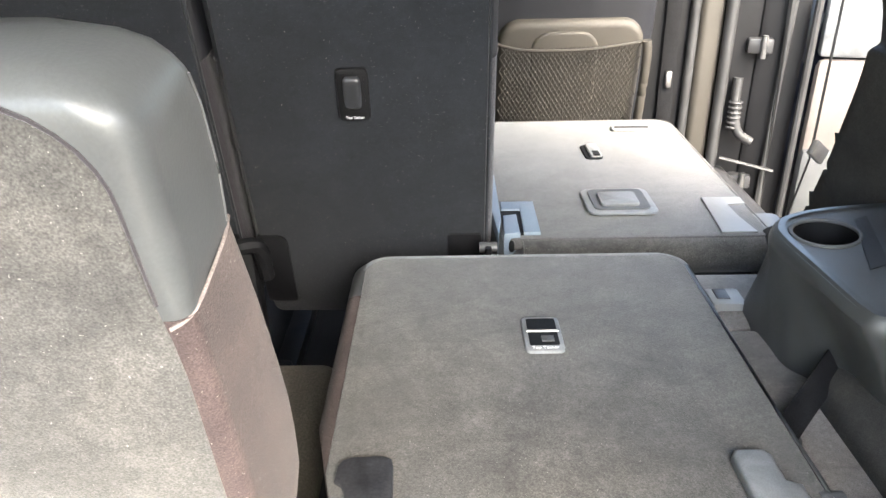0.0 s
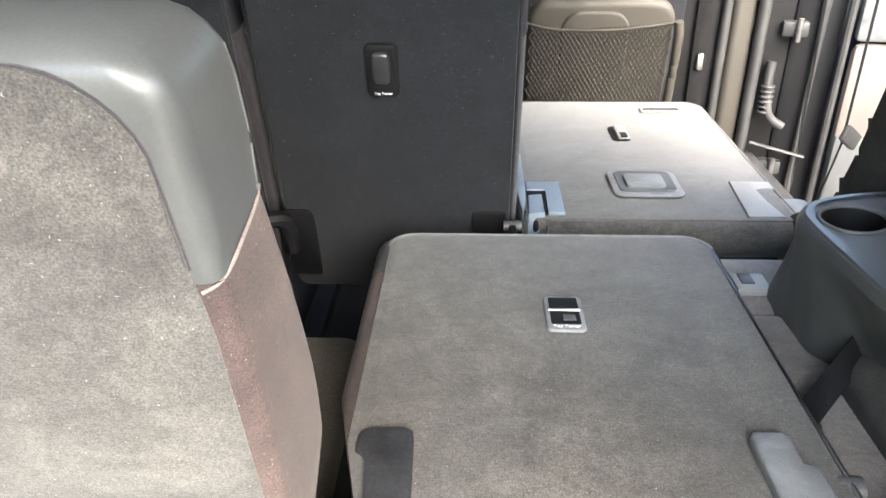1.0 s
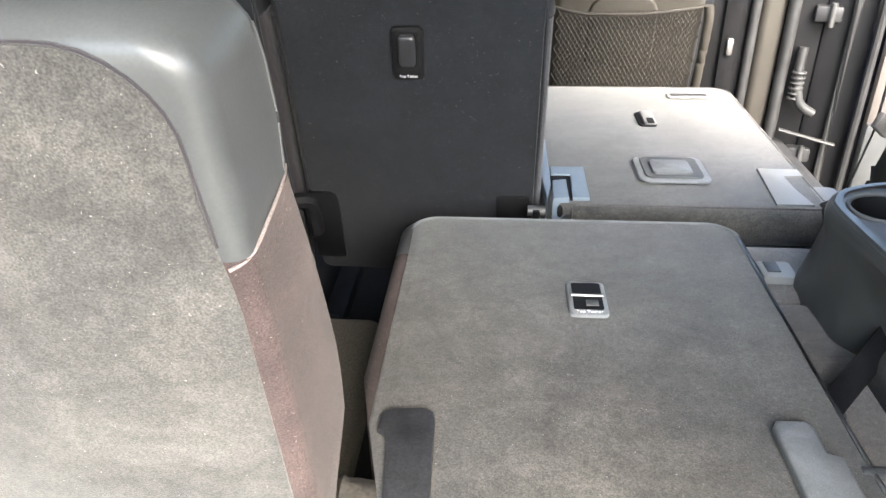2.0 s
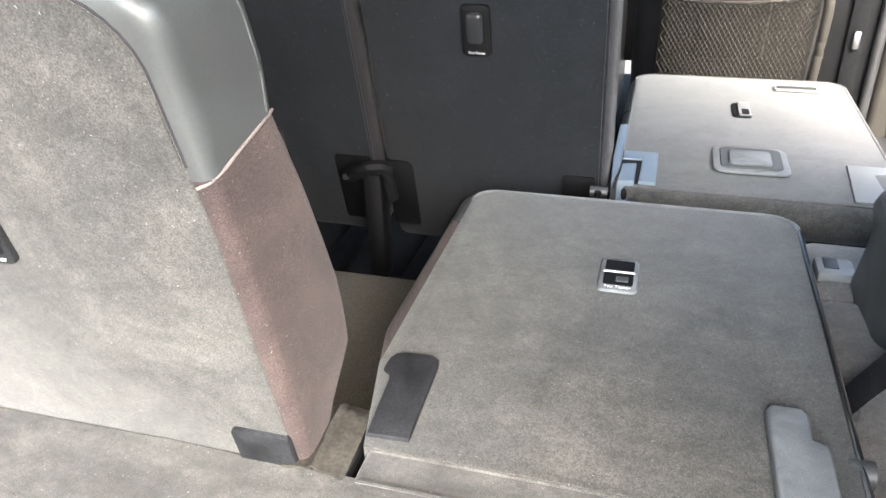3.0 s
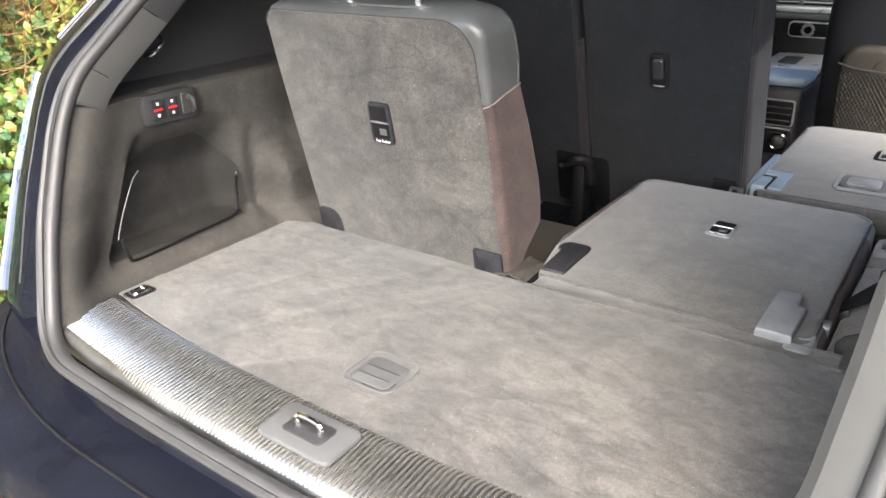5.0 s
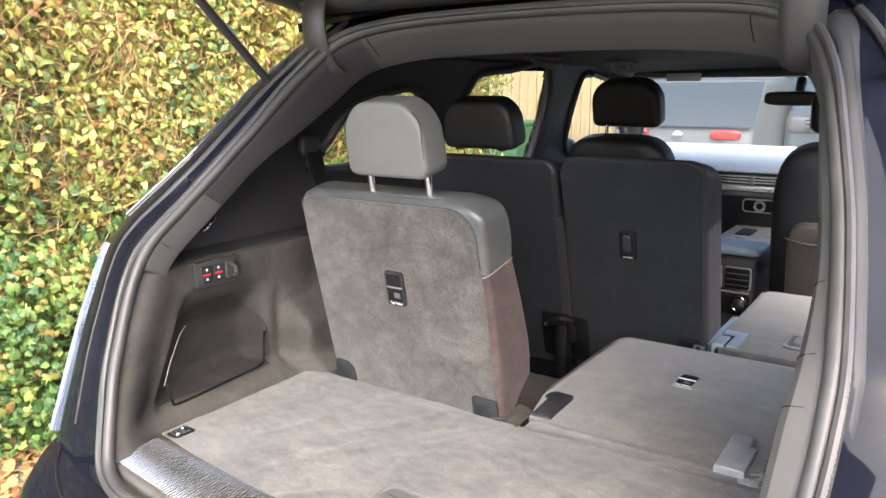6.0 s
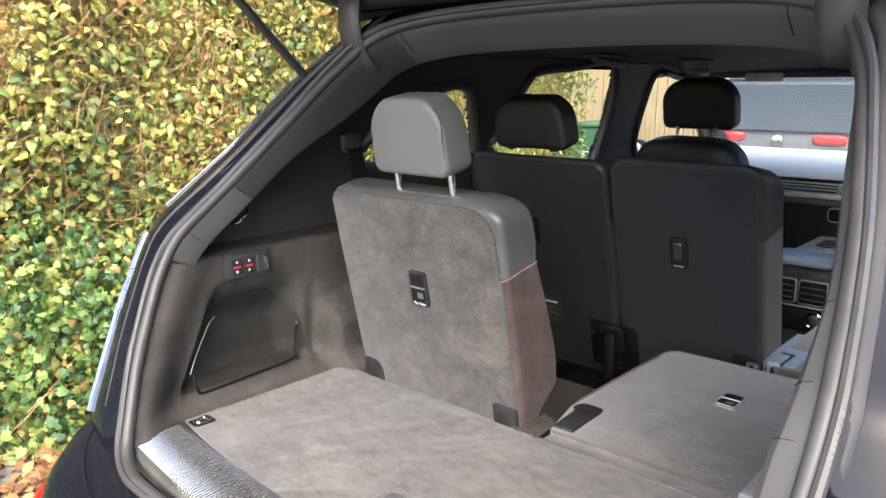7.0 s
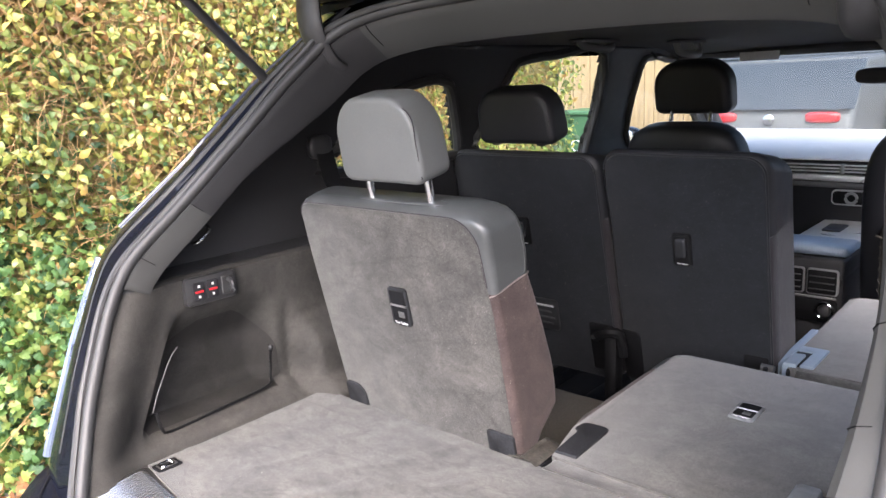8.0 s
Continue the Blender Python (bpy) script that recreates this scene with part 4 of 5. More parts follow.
# its near corner is cut away beside the plate
for ob in B.children:
    if ob.name.startswith(("carpet_back", "lower_cover")):
        bm = bmesh.new()
        bm.from_mesh(ob.data)
        cut = bmesh.ops.bisect_plane(bm, geom=bm.verts[:] + bm.edges[:] + bm.faces[:], plane_co=(-0.022, 0, 0.115), plane_no=(-0.125, 0, -0.030), clear_outer=True)
        bmesh.ops.edgenet_fill(bm, edges=[e for e in cut["geom_cut"] if isinstance(e, bmesh.types.BMEdge)])
        bm.to_mesh(ob.data)
tether(B, 0.2305, 0.371, 0.051, 0.083, -0.004, surround=GREY_PLATE)
part("hinge_cover_plate", prism([(0.007, 0.0), (0.052, 0.002), (0.0475, 0.122), (0.045, 0.134), (0.036, 0.1395), (0.004, 0.138), (-0.006, 0.134), (-0.011, 0.124), (-0.012, 0.104), (-0.004, 0.098), (0.0, 0.088)], -0.008, 0.006, 0.0025, 2), BRACKET, B, "scuffed black plastic corner plate")
# Paler than its pair: the light it reflects is put into the grey.
part("hinge_cover_plate", prism([(0.398, -0.02), (0.452, -0.02), (0.452, 0.086), (0.438, 0.092), (0.438, 0.128), (0.432, 0.137), (0.402, 0.137), (0.396, 0.128)], -0.014, 0.006, 0.005, 3), GREY_PLATE, B, "worn grey plastic corner plate, paler for reflected light")
part("side_hinge", prism(rrect(0.44, -0.04, 0.485, 0.075, 0.012), 0.0, 0.035, 0.008, 3), GREY_PLATE, B)
part("side_hinge_pin", tube([(0.468, 0.01, 0.08), (0.492, 0.01, 0.08)], 0.014, 12), MATTE_STEEL, B)
# hinge flap strip in front of it, and the worn end piece between the seats
flap = thing("floor_flap", "grey carpeted flap bridging boot floor and folded seat", "flap")
part("panel", rbox(0.012, 0.488, 0.775, 0.58, 0.540, 0.806, 0.008, 3), CARPET, flap)
for wy in (0.4905, 0.532):
    part("welt", tube([(0.016, wy, 0.8062), (0.56, wy, 0.8062)], 0.0024, 6), CARPET, flap, "raised edge of the flap")
stub = thing("hinge_end_piece", "worn creased grey-brown cover between the two rear seats", "trim piece")
rows = []
for i in range(25):
    u = i / 24
    row = []
    for j in range(25):
        v = j / 24
        x, y = -0.060 + 0.064 * u - 0.004 * v, 0.4885 + 0.098 * v + 0.006 * u * v
        lift = 0.0035 * math.exp(-((u - 0.50 + 0.06 * v) / 0.05) ** 2) - 0.0045 * max(0.0, u - 0.82) / 0.18 * (1 - v) - 0.006 * max(0.0, v - 0.85) / 0.15
        row.append((x, y, 0.8100 + lift * 1.4 + 0.003 * math.sin(u * math.pi) + 0.0016 * noise.noise((x * 60, y * 45, 4.0)) + 0.0008 * noise.noise((x * 190, y * 150, 2.0))))
    rows.append(row)
part("body", sheet(rows, thick=-0.003), mat("worn_creased_vinyl", (0.047, 0.042, 0.035), 0.6, grain=240, amount=0.35, stain=38, stain_amount=0.65, bump=0.3), stub)
part("base", rbox(-0.056, 0.4965, 0.775, 0.004, 0.585, 0.801, 0.003), BLACK, stub)
filler = thing("centre_filler", "low carpeted box between the third-row seats", "box")
part("body", rbox(-0.095, 0.60, 0.46, -0.03, 1.03, 0.665, 0.01), DARK_CARPET, filler)

# second row
def sloped_top(v):
    """The top of an upright back falls away towards the cushion."""
    return Vector((v.x, v.y, v.z - 0.42 * max(0.0, v.y - 0.015) * step(0.36, 0.50, v.z)))


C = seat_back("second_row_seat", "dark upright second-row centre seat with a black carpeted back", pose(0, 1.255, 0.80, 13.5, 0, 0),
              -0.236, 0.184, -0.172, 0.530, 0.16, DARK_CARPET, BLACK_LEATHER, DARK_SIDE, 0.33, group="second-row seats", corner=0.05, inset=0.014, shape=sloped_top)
tether(C, -0.032, 0.279, 0.048, 0.086, -0.0075, hook=True)
bracket(C, 0.106, -0.09, 0.165, 0.007, material=BLACK)
bracket(C, -0.228, -0.145, -0.174, 0.009, material=BLACK, r=(0.006, 0.006, 0.018, 0.006))
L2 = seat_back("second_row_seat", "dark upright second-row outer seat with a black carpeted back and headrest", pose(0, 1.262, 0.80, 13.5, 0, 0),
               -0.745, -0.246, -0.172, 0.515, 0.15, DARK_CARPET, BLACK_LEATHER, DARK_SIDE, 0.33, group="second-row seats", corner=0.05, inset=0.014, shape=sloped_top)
tether(L2, -0.513, 0.279, 0.048, 0.086, -0.0075, hook=True)
label = part("label_plate", plate(-0.525, -0.041, -0.435, 0.061, 0.01, -0.012, 0.0), DARK_PLASTIC, L2)
for i in range(4):
    part("label_bar", rbox(-0.515, -0.0135, 0.040 - 0.02 * i, -0.445 - 0.01 * (i % 2), -0.0118, 0.046 - 0.02 * i, 0), WHITE_MARK if i == 0 else MATTE_STEEL, label)
headrest(L2, -0.536, 0.10, 0.592, 0.262, 0.09, 0.155, BLACK_LEATHER, (-0.632, -0.475), 0.505)
bracket(L2, -0.335, -0.145, -0.258, 0.009, material=BLACK)
lever = thing("seat_release_lever", "black folding lever and bracket at the foot of the second-row seats", "lever")
part("body", rbox(-0.266, 1.215, 0.56, -0.226, 1.262, 0.79, 0.012), BLACK, lever)
part("arm", tube(smooth_path([(-0.294, 1.225, 0.78), (-0.264, 1.20, 0.80), (-0.236, 1.20, 0.812), (-0.214, 1.215, 0.80), (-0.21, 1.225, 0.74)], 5), 0.014, 8), BLACK, lever)
part("pin", tube([(-0.295, 1.205, 0.785), (-0.245, 1.20, 0.80)], 0.006, 8), STEEL, lever)

# Its carpet colour holds the light that the open door throws on it.
R2 = seat_back("second_row_seat", "second-row outer seat folded flat, carpeted back facing up, lightened for door light", Matrix.Translation((0, 1.245, 0.80)) @ pose(0, 0, 0, -90, 0, 0),
               0.185, 0.678, -0.01, 0.684, 0.13, LIT_CARPET, LEATHER, LEATHER, 0.4, group="second-row seats", corner=0.05, inset=0.016)
anchor = part("anchor_frame", prism(rrect(0.410, 0.380, 0.449, 0.470, 0.012), -0.0065, 0.0, 0.002, 2), BLACK, R2, "tether anchor pocket")
part("flap", prism(rrect(0.421, 0.384, 0.447, 0.466, 0.006), -0.012, -0.004, 0.003, 2), LIGHT_PLASTIC, anchor, "pale plastic flap")
part("recess", prism(rrect(0.427, 0.384, 0.442, 0.412, 0.003), -0.0128, -0.010, 0.0005, 1), BLACK, anchor)
tray = part("recessed_handle", prism(rrect(0.364, 0.073, 0.493, 0.195, 0.02), -0.010, -0.004, 0.003, 2), GREY_PLATE, R2, "grey plastic recessed handle tray")
part("hollow", prism(rrect(0.376, 0.086, 0.481, 0.184, 0.015), -0.0125, -0.009, 0.001, 1), PLASTIC, tray)
part("pull", prism(rrect(0.390, 0.098, 0.462, 0.160, 0.010), -0.018, -0.010, 0.003, 2), GREY_PLATE, tray)
slot = part("slot", prism(rrect(0.507, 0.574, 0.604, 0.608, 0.006), -0.0085, -0.004, 0.001, 1), LIGHT_PLASTIC, R2)
part("slot_hollow", prism(rrect(0.514, 0.583, 0.597, 0.598, 0.004), -0.0105, -0.008, 0.0005, 1), DARK_PLASTIC, slot)
part("corner_plate", prism([(0.578, -0.005), (0.640, -0.005), (0.630, 0.06), (0.628, 0.115), (0.662, 0.12), (0.662, 0.15), (0.59, 0.152)], -0.0065, 0.0, 0.002, 2), LIGHT_PLASTIC, R2, "pale plastic corner plate")
part("end_roll", tube([(0.236, 0.034, -0.006), (0.672, 0.034, -0.006)], 0.034, 18), SEAT_CARPET, R2)
# Blue here draws the sky reflected in the folded seat's glossy side.
part("side_panel", prism([(0.193, -0.012), (0.203, 0.06), (0.203, 0.28), (0.187, 0.275), (0.1865, 0.1)], -0.0105, 0.06, 0.003, 2), BLUE_AND_SKY, R2, "glossy seat side with the sky's reflection as its colour")
part("corner_panel", prism([(0.206, 0.100), (0.240, 0.100), (0.238, 0.0), (0.267, 0.0), (0.268, 0.138), (0.206, 0.138)], -0.0095, 0.0, 0.003, 2), BLUE_AND_SKY, R2, "pale blue plastic corner panel")
latch = part("latch_cover", prism([(0.203, -0.014), (0.231, -0.008), (0.231, 0.072), (0.206, 0.066)], -0.013, 0.03, 0.004, 2), BLUE_AND_SKY, R2, "pale blue plastic latch cover")
part("latch_slot", prism(rrect(0.204, 0.0, 0.242, 0.104, 0.004), -0.0055, 0.0, 0.001, 1), BLACK, latch)
part("keyhole", cushion(0.010, 0.022, 0.008, 0, n=5, m=Matrix.Translation((0.216, 0.012, -0.013)), power=2.5), BLACK, latch)
part("hinge_pin", tube([(0.160, 0.004, -0.030), (0.190, 0.004, -0.030)], 0.009, 14), MATTE_STEEL, R2)
part("hinge_pin_cap", tube([(0.174, -0.002, -0.044), (0.174, 0.016, -0.044)], 0.006, 10), BLACK, R2)
part("hinge_knuckle", prism(rrect(0.652, -0.008, 0.706, 0.085, 0.015), -0.002, 0.045, 0.006, 2), LIGHT_PLASTIC, R2, "pale plastic hinge cover")
part("hinge_arm", prism(rrect(0.640, -0.03, 0.670, 0.06, 0.01), 0.01, 0.12, 0.006, 2), PLASTIC, R2)
part("seat_base", rbox(0.20, 0.13, 0.05, 0.66, 0.30, 0.65, 0.03), DARK_CARPET, R2)


def front_seat(x, y, net):
    s = thing("front_seat", "black leather front seat with its headrest" if not net else "front seat with a taupe back shell and a cord map net", "car seat", pose(x, y, 0.55, 12, 0, 0), group="front seats")
    part("backrest", cushion(0.47, 0.16, 0.80, 0, n=16, m=Matrix.Translation((0, 0.09, 0.36)), power=4.5), BLACK_LEATHER, s)
    hr = part("headrest", prism(rrect(-0.145, 0.772, 0.145, 0.965, (0.03, 0.03, 0.095, 0.095), 10), 0.15, 0.25, 0.034, 6), BLACK_LEATHER, s)
    for px in (-0.075, 0.075):
        part("post", tube([(px, 0.13, 0.72), (px, 0.18, 0.83)], 0.007, 10), CHROME, s, "chrome headrest post")
    part("seat_cushion", cushion(0.50, 0.5, 0.18, 0, n=12, m=Matrix.Translation((0, 0.36, -0.08)), power=4.5), BLACK_LEATHER, s)
    shell = part("back_shell", prism(rrect(-0.17, -0.02, 0.20, 0.50, (0.03, 0.03, 0.06, 0.06), 8), -0.012, 0.04, 0.02, 4), TAN if net else BLACK_LEATHER, s, "hard plastic shell of the seat back")
    if net:
        part("raised_arch", prism(rrect(-0.085, 0.28, 0.085, 0.475, (0.02, 0.02, 0.05, 0.05), 6), -0.02, -0.005, 0.007, 3), TAN, shell)
        rimpts = smooth_path([(-0.175, -0.026, 0.45), (-0.10, -0.042, 0.439), (0.05, -0.042, 0.439), (0.19, -0.026, 0.45)], 8)
        part("net_edge", tube(rimpts, 0.004, 6), NET, shell)
        bm = bmesh.new()
        for k in range(-36, 60):
            for d in (1, -1):
                pts = []
                for i in range(13):
                    zz = 0.02 + 0.43 * i / 12
                    xx = -0.205 + k * 0.0115 + d * (zz - 0.02) * 0.62 + (0.25 if d < 0 else 0.0)
                    if -0.172 <= xx <= 0.19:
                        pts.append((xx, -0.026 - 0.018 * math.sin(math.pi * (xx + 0.21) / 0.41) * math.sin(math.pi * min(1, (zz - 0.0) / 0.45) ** 0.7) - 0.004 * math.sin(19 * xx + 9 * zz), min(zz, 0.45 - 0.012 * math.sin(math.pi * (xx + 0.21) / 0.41))))
                if len(pts) > 1:
                    tube(pts, 0.0015, 4, bm=bm)
        tagged(part("net", bm, NET, shell, "diamond cord map net"), kind="stuff")
        part("side_wing", tube(smooth_path([(0.198, -0.02, 0.0), (0.206, -0.03, 0.2), (0.206, -0.032, 0.40), (0.200, -0.028, 0.455)], 6), 0.012, 10), TAN, shell)
    return s


front_seat(-0.435, 2.17, False)
front_seat(0.408, 2.095, True)

for rx in (-0.62, -0.42, -0.22, -0.05):
    rail = thing("seat_rail", "black metal seat runner on the cabin floor", "seat rail", group="seat rails")
    part("channel", rbox(rx - 0.022, 1.06, 0.46, rx + 0.022, 1.9, 0.50, 0.005), BLACK, rail)
    part("foot", rbox(rx - 0.035, 1.12, 0.49, rx + 0.035, 1.24, 0.56, 0.012), BLACK, rail)
    part("bolt", tube([(rx, 1.15, 0.56), (rx, 1.15, 0.568)], 0.009, 8), MATTE_STEEL, rail)

# ---- front of the cabin ----
BRIGHT_TRIM = mat("bright_silver_trim", (0.62, 0.62, 0.60), 0.3, metal=0.4, grain=900, amount=0.05, stain=14, stain_amount=0.1, bump=0.0)
console = thing("centre_console", "black centre console with sky-tinted armrest lid and rear vents", "console")
part("body", rbox(-0.11, 2.12, 0.42, 0.12, 2.95, 0.83, 0.02, 3), DARK_PLASTIC, console)
part("bin", rbox(-0.105, 2.115, 0.79, 0.122, 2.47, 0.862, 0.012, 3), DARK_PLASTIC, console)
part("armrest_lid", rbox(-0.112, 2.14, 0.864, 0.128, 2.31, 0.900, 0.016, 3), SKY_VINYL, console, "padded armrest lid coloured with the sky's reflection")
for x0, x1 in ((-0.092, 0.004), (0.010, 0.110)):
    vent = part("vent_frame", plate(x0, 0.738, x1, 0.828, 0.010, 2.106, 2.125), SATIN, console, "silver vent surround")
    part("vent_core", plate(x0 + 0.0045, 0.7425, x1 - 0.0045, 0.8235, 0.008, 2.1035, 2.110), BLACK, vent)
    for i in range(3):
        part("vent_slat", rbox(x0 + 0.010, 2.100, 0.757 + 0.022 * i, x1 - 0.010, 2.106, 0.761 + 0.022 * i, 0.001), MATTE_STEEL, vent)
part("control_panel", plate(-0.09, 0.640, 0.110, 0.720, 0.012, 2.110, 2.125), BLACK, console)
part("control_strip", rbox(-0.085, 2.106, 0.726, 0.106, 2.114, 0.732, 0.002), LIGHT_PLASTIC, console)
part("dial_ring", tube([(0.072 + 0.027 * math.cos(a), 2.108, 0.684 + 0.027 * math.sin(a)) for a in np.linspace(0, 2 * math.pi, 24, endpoint=False)], 0.0055, 8, closed=True), CHROME, console, "chrome dial ring")
part("dial", cushion(0.042, 0.024, 0.042, 0, n=6, m=Matrix.Translation((0.072, 2.108, 0.684)), power=2.4), DARK_PLASTIC, console)
part("gear_panel", rbox(-0.10, 2.325, 0.865, 0.115, 2.80, 0.884, 0.01), BRIGHT_TRIM, console, "bright metal panel round the gear lever")
part("gear_surround", rbox(-0.045, 2.47, 0.884, 0.020, 2.60, 0.892, 0.004), DARK_PLASTIC, console)

dash = thing("dashboard", "dashboard with chrome strip, air vents and a top paled for sky reflection", "dashboard")
rows = []
for x in np.linspace(-0.78, 0.78, 25):
    rows.append([(x, 2.78, 0.60), (x, 2.72, 0.84), (x, 2.72, 0.98), (x, 2.70, 1.06), (x, 2.72, 1.115), (x, 2.80, 1.148), (x, 3.02, 1.18), (x, 3.35, 1.15), (x, 3.40, 0.9)])
part("body", sheet(rows, thick=-0.01), BLACK_LEATHER, dash)
# Pad coloured pale for the grazing sky reflection on it.
part("top_pad", sheet([[(x, y, z + 0.006) for y, z in ((2.70, 1.118), (2.74, 1.138), (2.82, 1.158), (3.05, 1.188), (3.30, 1.19))] for x in np.linspace(-0.76, 0.76, 21)], thick=0.006), mat("sky_bright_dash_top", (0.72, 0.70, 0.65), 0.4, grain=600, amount=0.1, stain=6, stain_amount=0.1, bump=0.1), dash)
part("chrome_strip", rbox(-0.76, 2.68, 1.044, 0.30, 2.71, 1.070, 0.006), BRIGHT_TRIM, dash, "bright trim strip")
part("vent_band", rbox(-0.76, 2.69, 1.074, 0.25, 2.715, 1.114, 0.006), DARK_PLASTIC, dash)
part("lower_strip", rbox(-0.76, 2.685, 1.018, 0.30, 2.71, 1.042, 0.005), MATTE_STEEL, dash)
part("vent_divider", rbox(-0.045, 2.676, 1.074, -0.03, 2.70, 1.114, 0.003), SATIN, dash)
for i in range(3):
    part("vent_slat", rbox(-0.74, 2.682, 1.080 + 0.013 * i, 0.24, 2.70, 1.0855 + 0.013 * i, 0.0015), BRIGHT_TRIM, dash)
part("climate_panel", plate(-0.075, 0.948, 0.20, 1.010, 0.018, 2.70, 2.722), BRIGHT_TRIM, dash)
part("climate_panel_face", plate(-0.069, 0.954, 0.194, 1.004, 0.014, 2.695, 2.702), BLACK, dash)
for px in (0.0, 0.13):
    part("climate_dial", tube([(px + 0.02 * math.cos(a), 2.69, 0.979 + 0.02 * math.sin(a)) for a in np.linspace(0, 2 * math.pi, 18, endpoint=False)], 0.006, 8, closed=True), SATIN, dash)

screen = thing("windscreen", "wide front windscreen of the car", "windscreen", kind="structure")
bm = sheet([[(x * w, y + 0.06 * (1 - x * x), z) for x in np.linspace(-1, 1, 15)] for y, z, w in ((2.56, 1.535, 0.60), (2.80, 1.42, 0.65), (3.05, 1.29, 0.69), (3.36, 1.12, 0.74))])
pane = part("pane", bm, SCREEN_GLASS, screen)
pane.visible_shadow = False
for sign in (-1, 1):
    part("post", tube([(sign * 0.62, 2.52, 1.57), (sign * 0.69, 2.85, 1.40), (sign * 0.76, 3.38, 1.10)], 0.04, 10, flatten=0.6), LINER, screen)
part("header", tube([(x * 0.62, 2.56 + 0.05 * (1 - x * x), 1.56) for x in np.linspace(-1, 1, 13)], 0.035, 10, flatten=0.6), LINER, screen)
mirror = thing("rear_view_mirror", "black rear-view mirror on the windscreen", "mirror")
part("housing", cushion(0.22, 0.05, 0.06, 0, n=8, m=Matrix.Translation((0.105, 2.64, 1.45)), power=4), DARK_PLASTIC, mirror)
part("stem", tube([(0.125, 2.66, 1.465), (0.125, 2.70, 1.53)], 0.02, 10), DARK_PLASTIC, mirror)
visor = thing("roof_label", "small pale label on the headliner by the windscreen", "label")
part("sheet", rbox(-0.348, 2.385, 1.524, -0.205, 2.392, 1.556, 0.002), WHITE_MARK, visor)
for sx, sy, up_ in ((-0.48, 2.12, 0.0), (-0.52, 1.52, 0.022)):
    grab = thing("grab_handle", "grey grab handle at the roof's edge", "handle", group="grab handles")
    part("bar", tube(smooth_path([(sx, sy, 1.60), (sx + 0.012, sy + 0.005, 1.566 + up_), (sx + 0.03, sy + 0.06, 1.556 + up_), (sx + 0.03, sy + 0.12, 1.556 + up_), (sx + 0.012, sy + 0.175, 1.566 + up_), (sx, sy + 0.18, 1.60)], 5), 0.013, 10), LIGHT_PLASTIC if sy > 2 else PLASTIC, grab)
    part("mount", rbox(sx - 0.03, sy - 0.02, 1.597, sx + 0.03, sy + 0.2, 1.606, 0.004), LINER, grab)

# ---- boot fittings ----
mat_ob = thing("boot_mat", "grey worn carpet mat covering the boot floor", "mat")
rows = []
for i in range(201):
    x = -0.60 + 1.19 * i / 200
    row = []
    for j in range(91):
        y2 = 0.004 + 0.044 * (abs(x) / 0.575) ** 2.4 * (1 - j / 90) + 0.491 * j / 90
        z = 0.7985 + 0.0022 * noise.noise((x * 7, y2 * 7, 0.3)) + 0.0008 * noise.noise((x * 34, y2 * 34, 1.3))
        for turn, seed in ((0.6, 2.0), (-0.9, 7.0), (1.9, 11.0)):
            u, w = x * math.cos(turn) - y2 * math.sin(turn), x * math.sin(turn) + y2 * math.cos(turn)
            z += 0.0018 * math.exp(-(noise.noise((u * 2.0, w * 6.5, seed)) / 0.07) ** 2) * max(0.0, noise.noise((x * 3, y2 * 3, seed + 3)) + 0.25)
        row.append((x, y2, z))
    rows.append(row)
part("carpet", sheet(rows, thick=0.006), CARPET, mat_ob)
part("seam", tube([(-0.605, 0.13, 0.804), (-0.598, 0.15, 0.804), (-0.598, 0.30, 0.804), (-0.60, 0.49, 0.804)], 0.0022, 6), TRIM, mat_ob)
grip = thing("floor_lid_handle", "recessed grey plastic handle in the boot mat", "handle")
part("tray", prism(rrect(-0.080, 0.072, 0.024, 0.171, 0.02), 0.797, 0.8025, 0.002, 2, flat), PLASTIC, grip)
part("ring", tube([(x, y, 0.803) for x, y in rrect(-0.074, 0.078, 0.018, 0.165, 0.018)], 0.003, 6, closed=True), PLASTIC, grip)
part("pull", prism(rrect(-0.064, 0.084, 0.008, 0.150, 0.012), 0.8015, 0.806, 0.002, 2, flat), PLASTIC, grip)
for name_, (x0, y0, x1, y1), z in (("tray_gap", (-0.082, 0.070, 0.026, 0.173), 0.8015), ("pull_gap", (-0.066, 0.082, 0.010, 0.152), 0.8032)):
    part(name_, tube([(x, y, z) for x, y in rrect(x0, y0, x1, y1, 0.016)], 0.0014, 6, closed=True), BLACK, grip)
for i in range(2):
    part("groove", rbox(-0.058, 0.102 + 0.022 * i, 0.805, 0.002, 0.105 + 0.022 * i, 0.8066, 0.0006), DARK_PLASTIC, grip)
for sx in (-1, 1):
    ring = thing("lashing_eye", "small chrome lashing eye set in the boot mat", "lashing eye", group="lashing eyes")
    part("surround", prism(rrect(sx * 0.568 - 0.018, 0.051, sx * 0.568 + 0.018, 0.100, 0.006), 0.797, 0.8065, 0.002, 2, flat), BLACK, ring)
    part("plate", prism(rrect(sx * 0.568 - 0.012, 0.057, sx * 0.568 + 0.012, 0.094, 0.004), 0.802, 0.8072, 0.001, 1, flat), STEEL, ring)
    part("loop", tube([(x, y, 0.8085) for x, y in rrect(sx * 0.568 - 0.009, 0.061, sx * 0.568 + 0.009, 0.086, 0.004)], 0.0020, 6, closed=True), CHROME, ring)

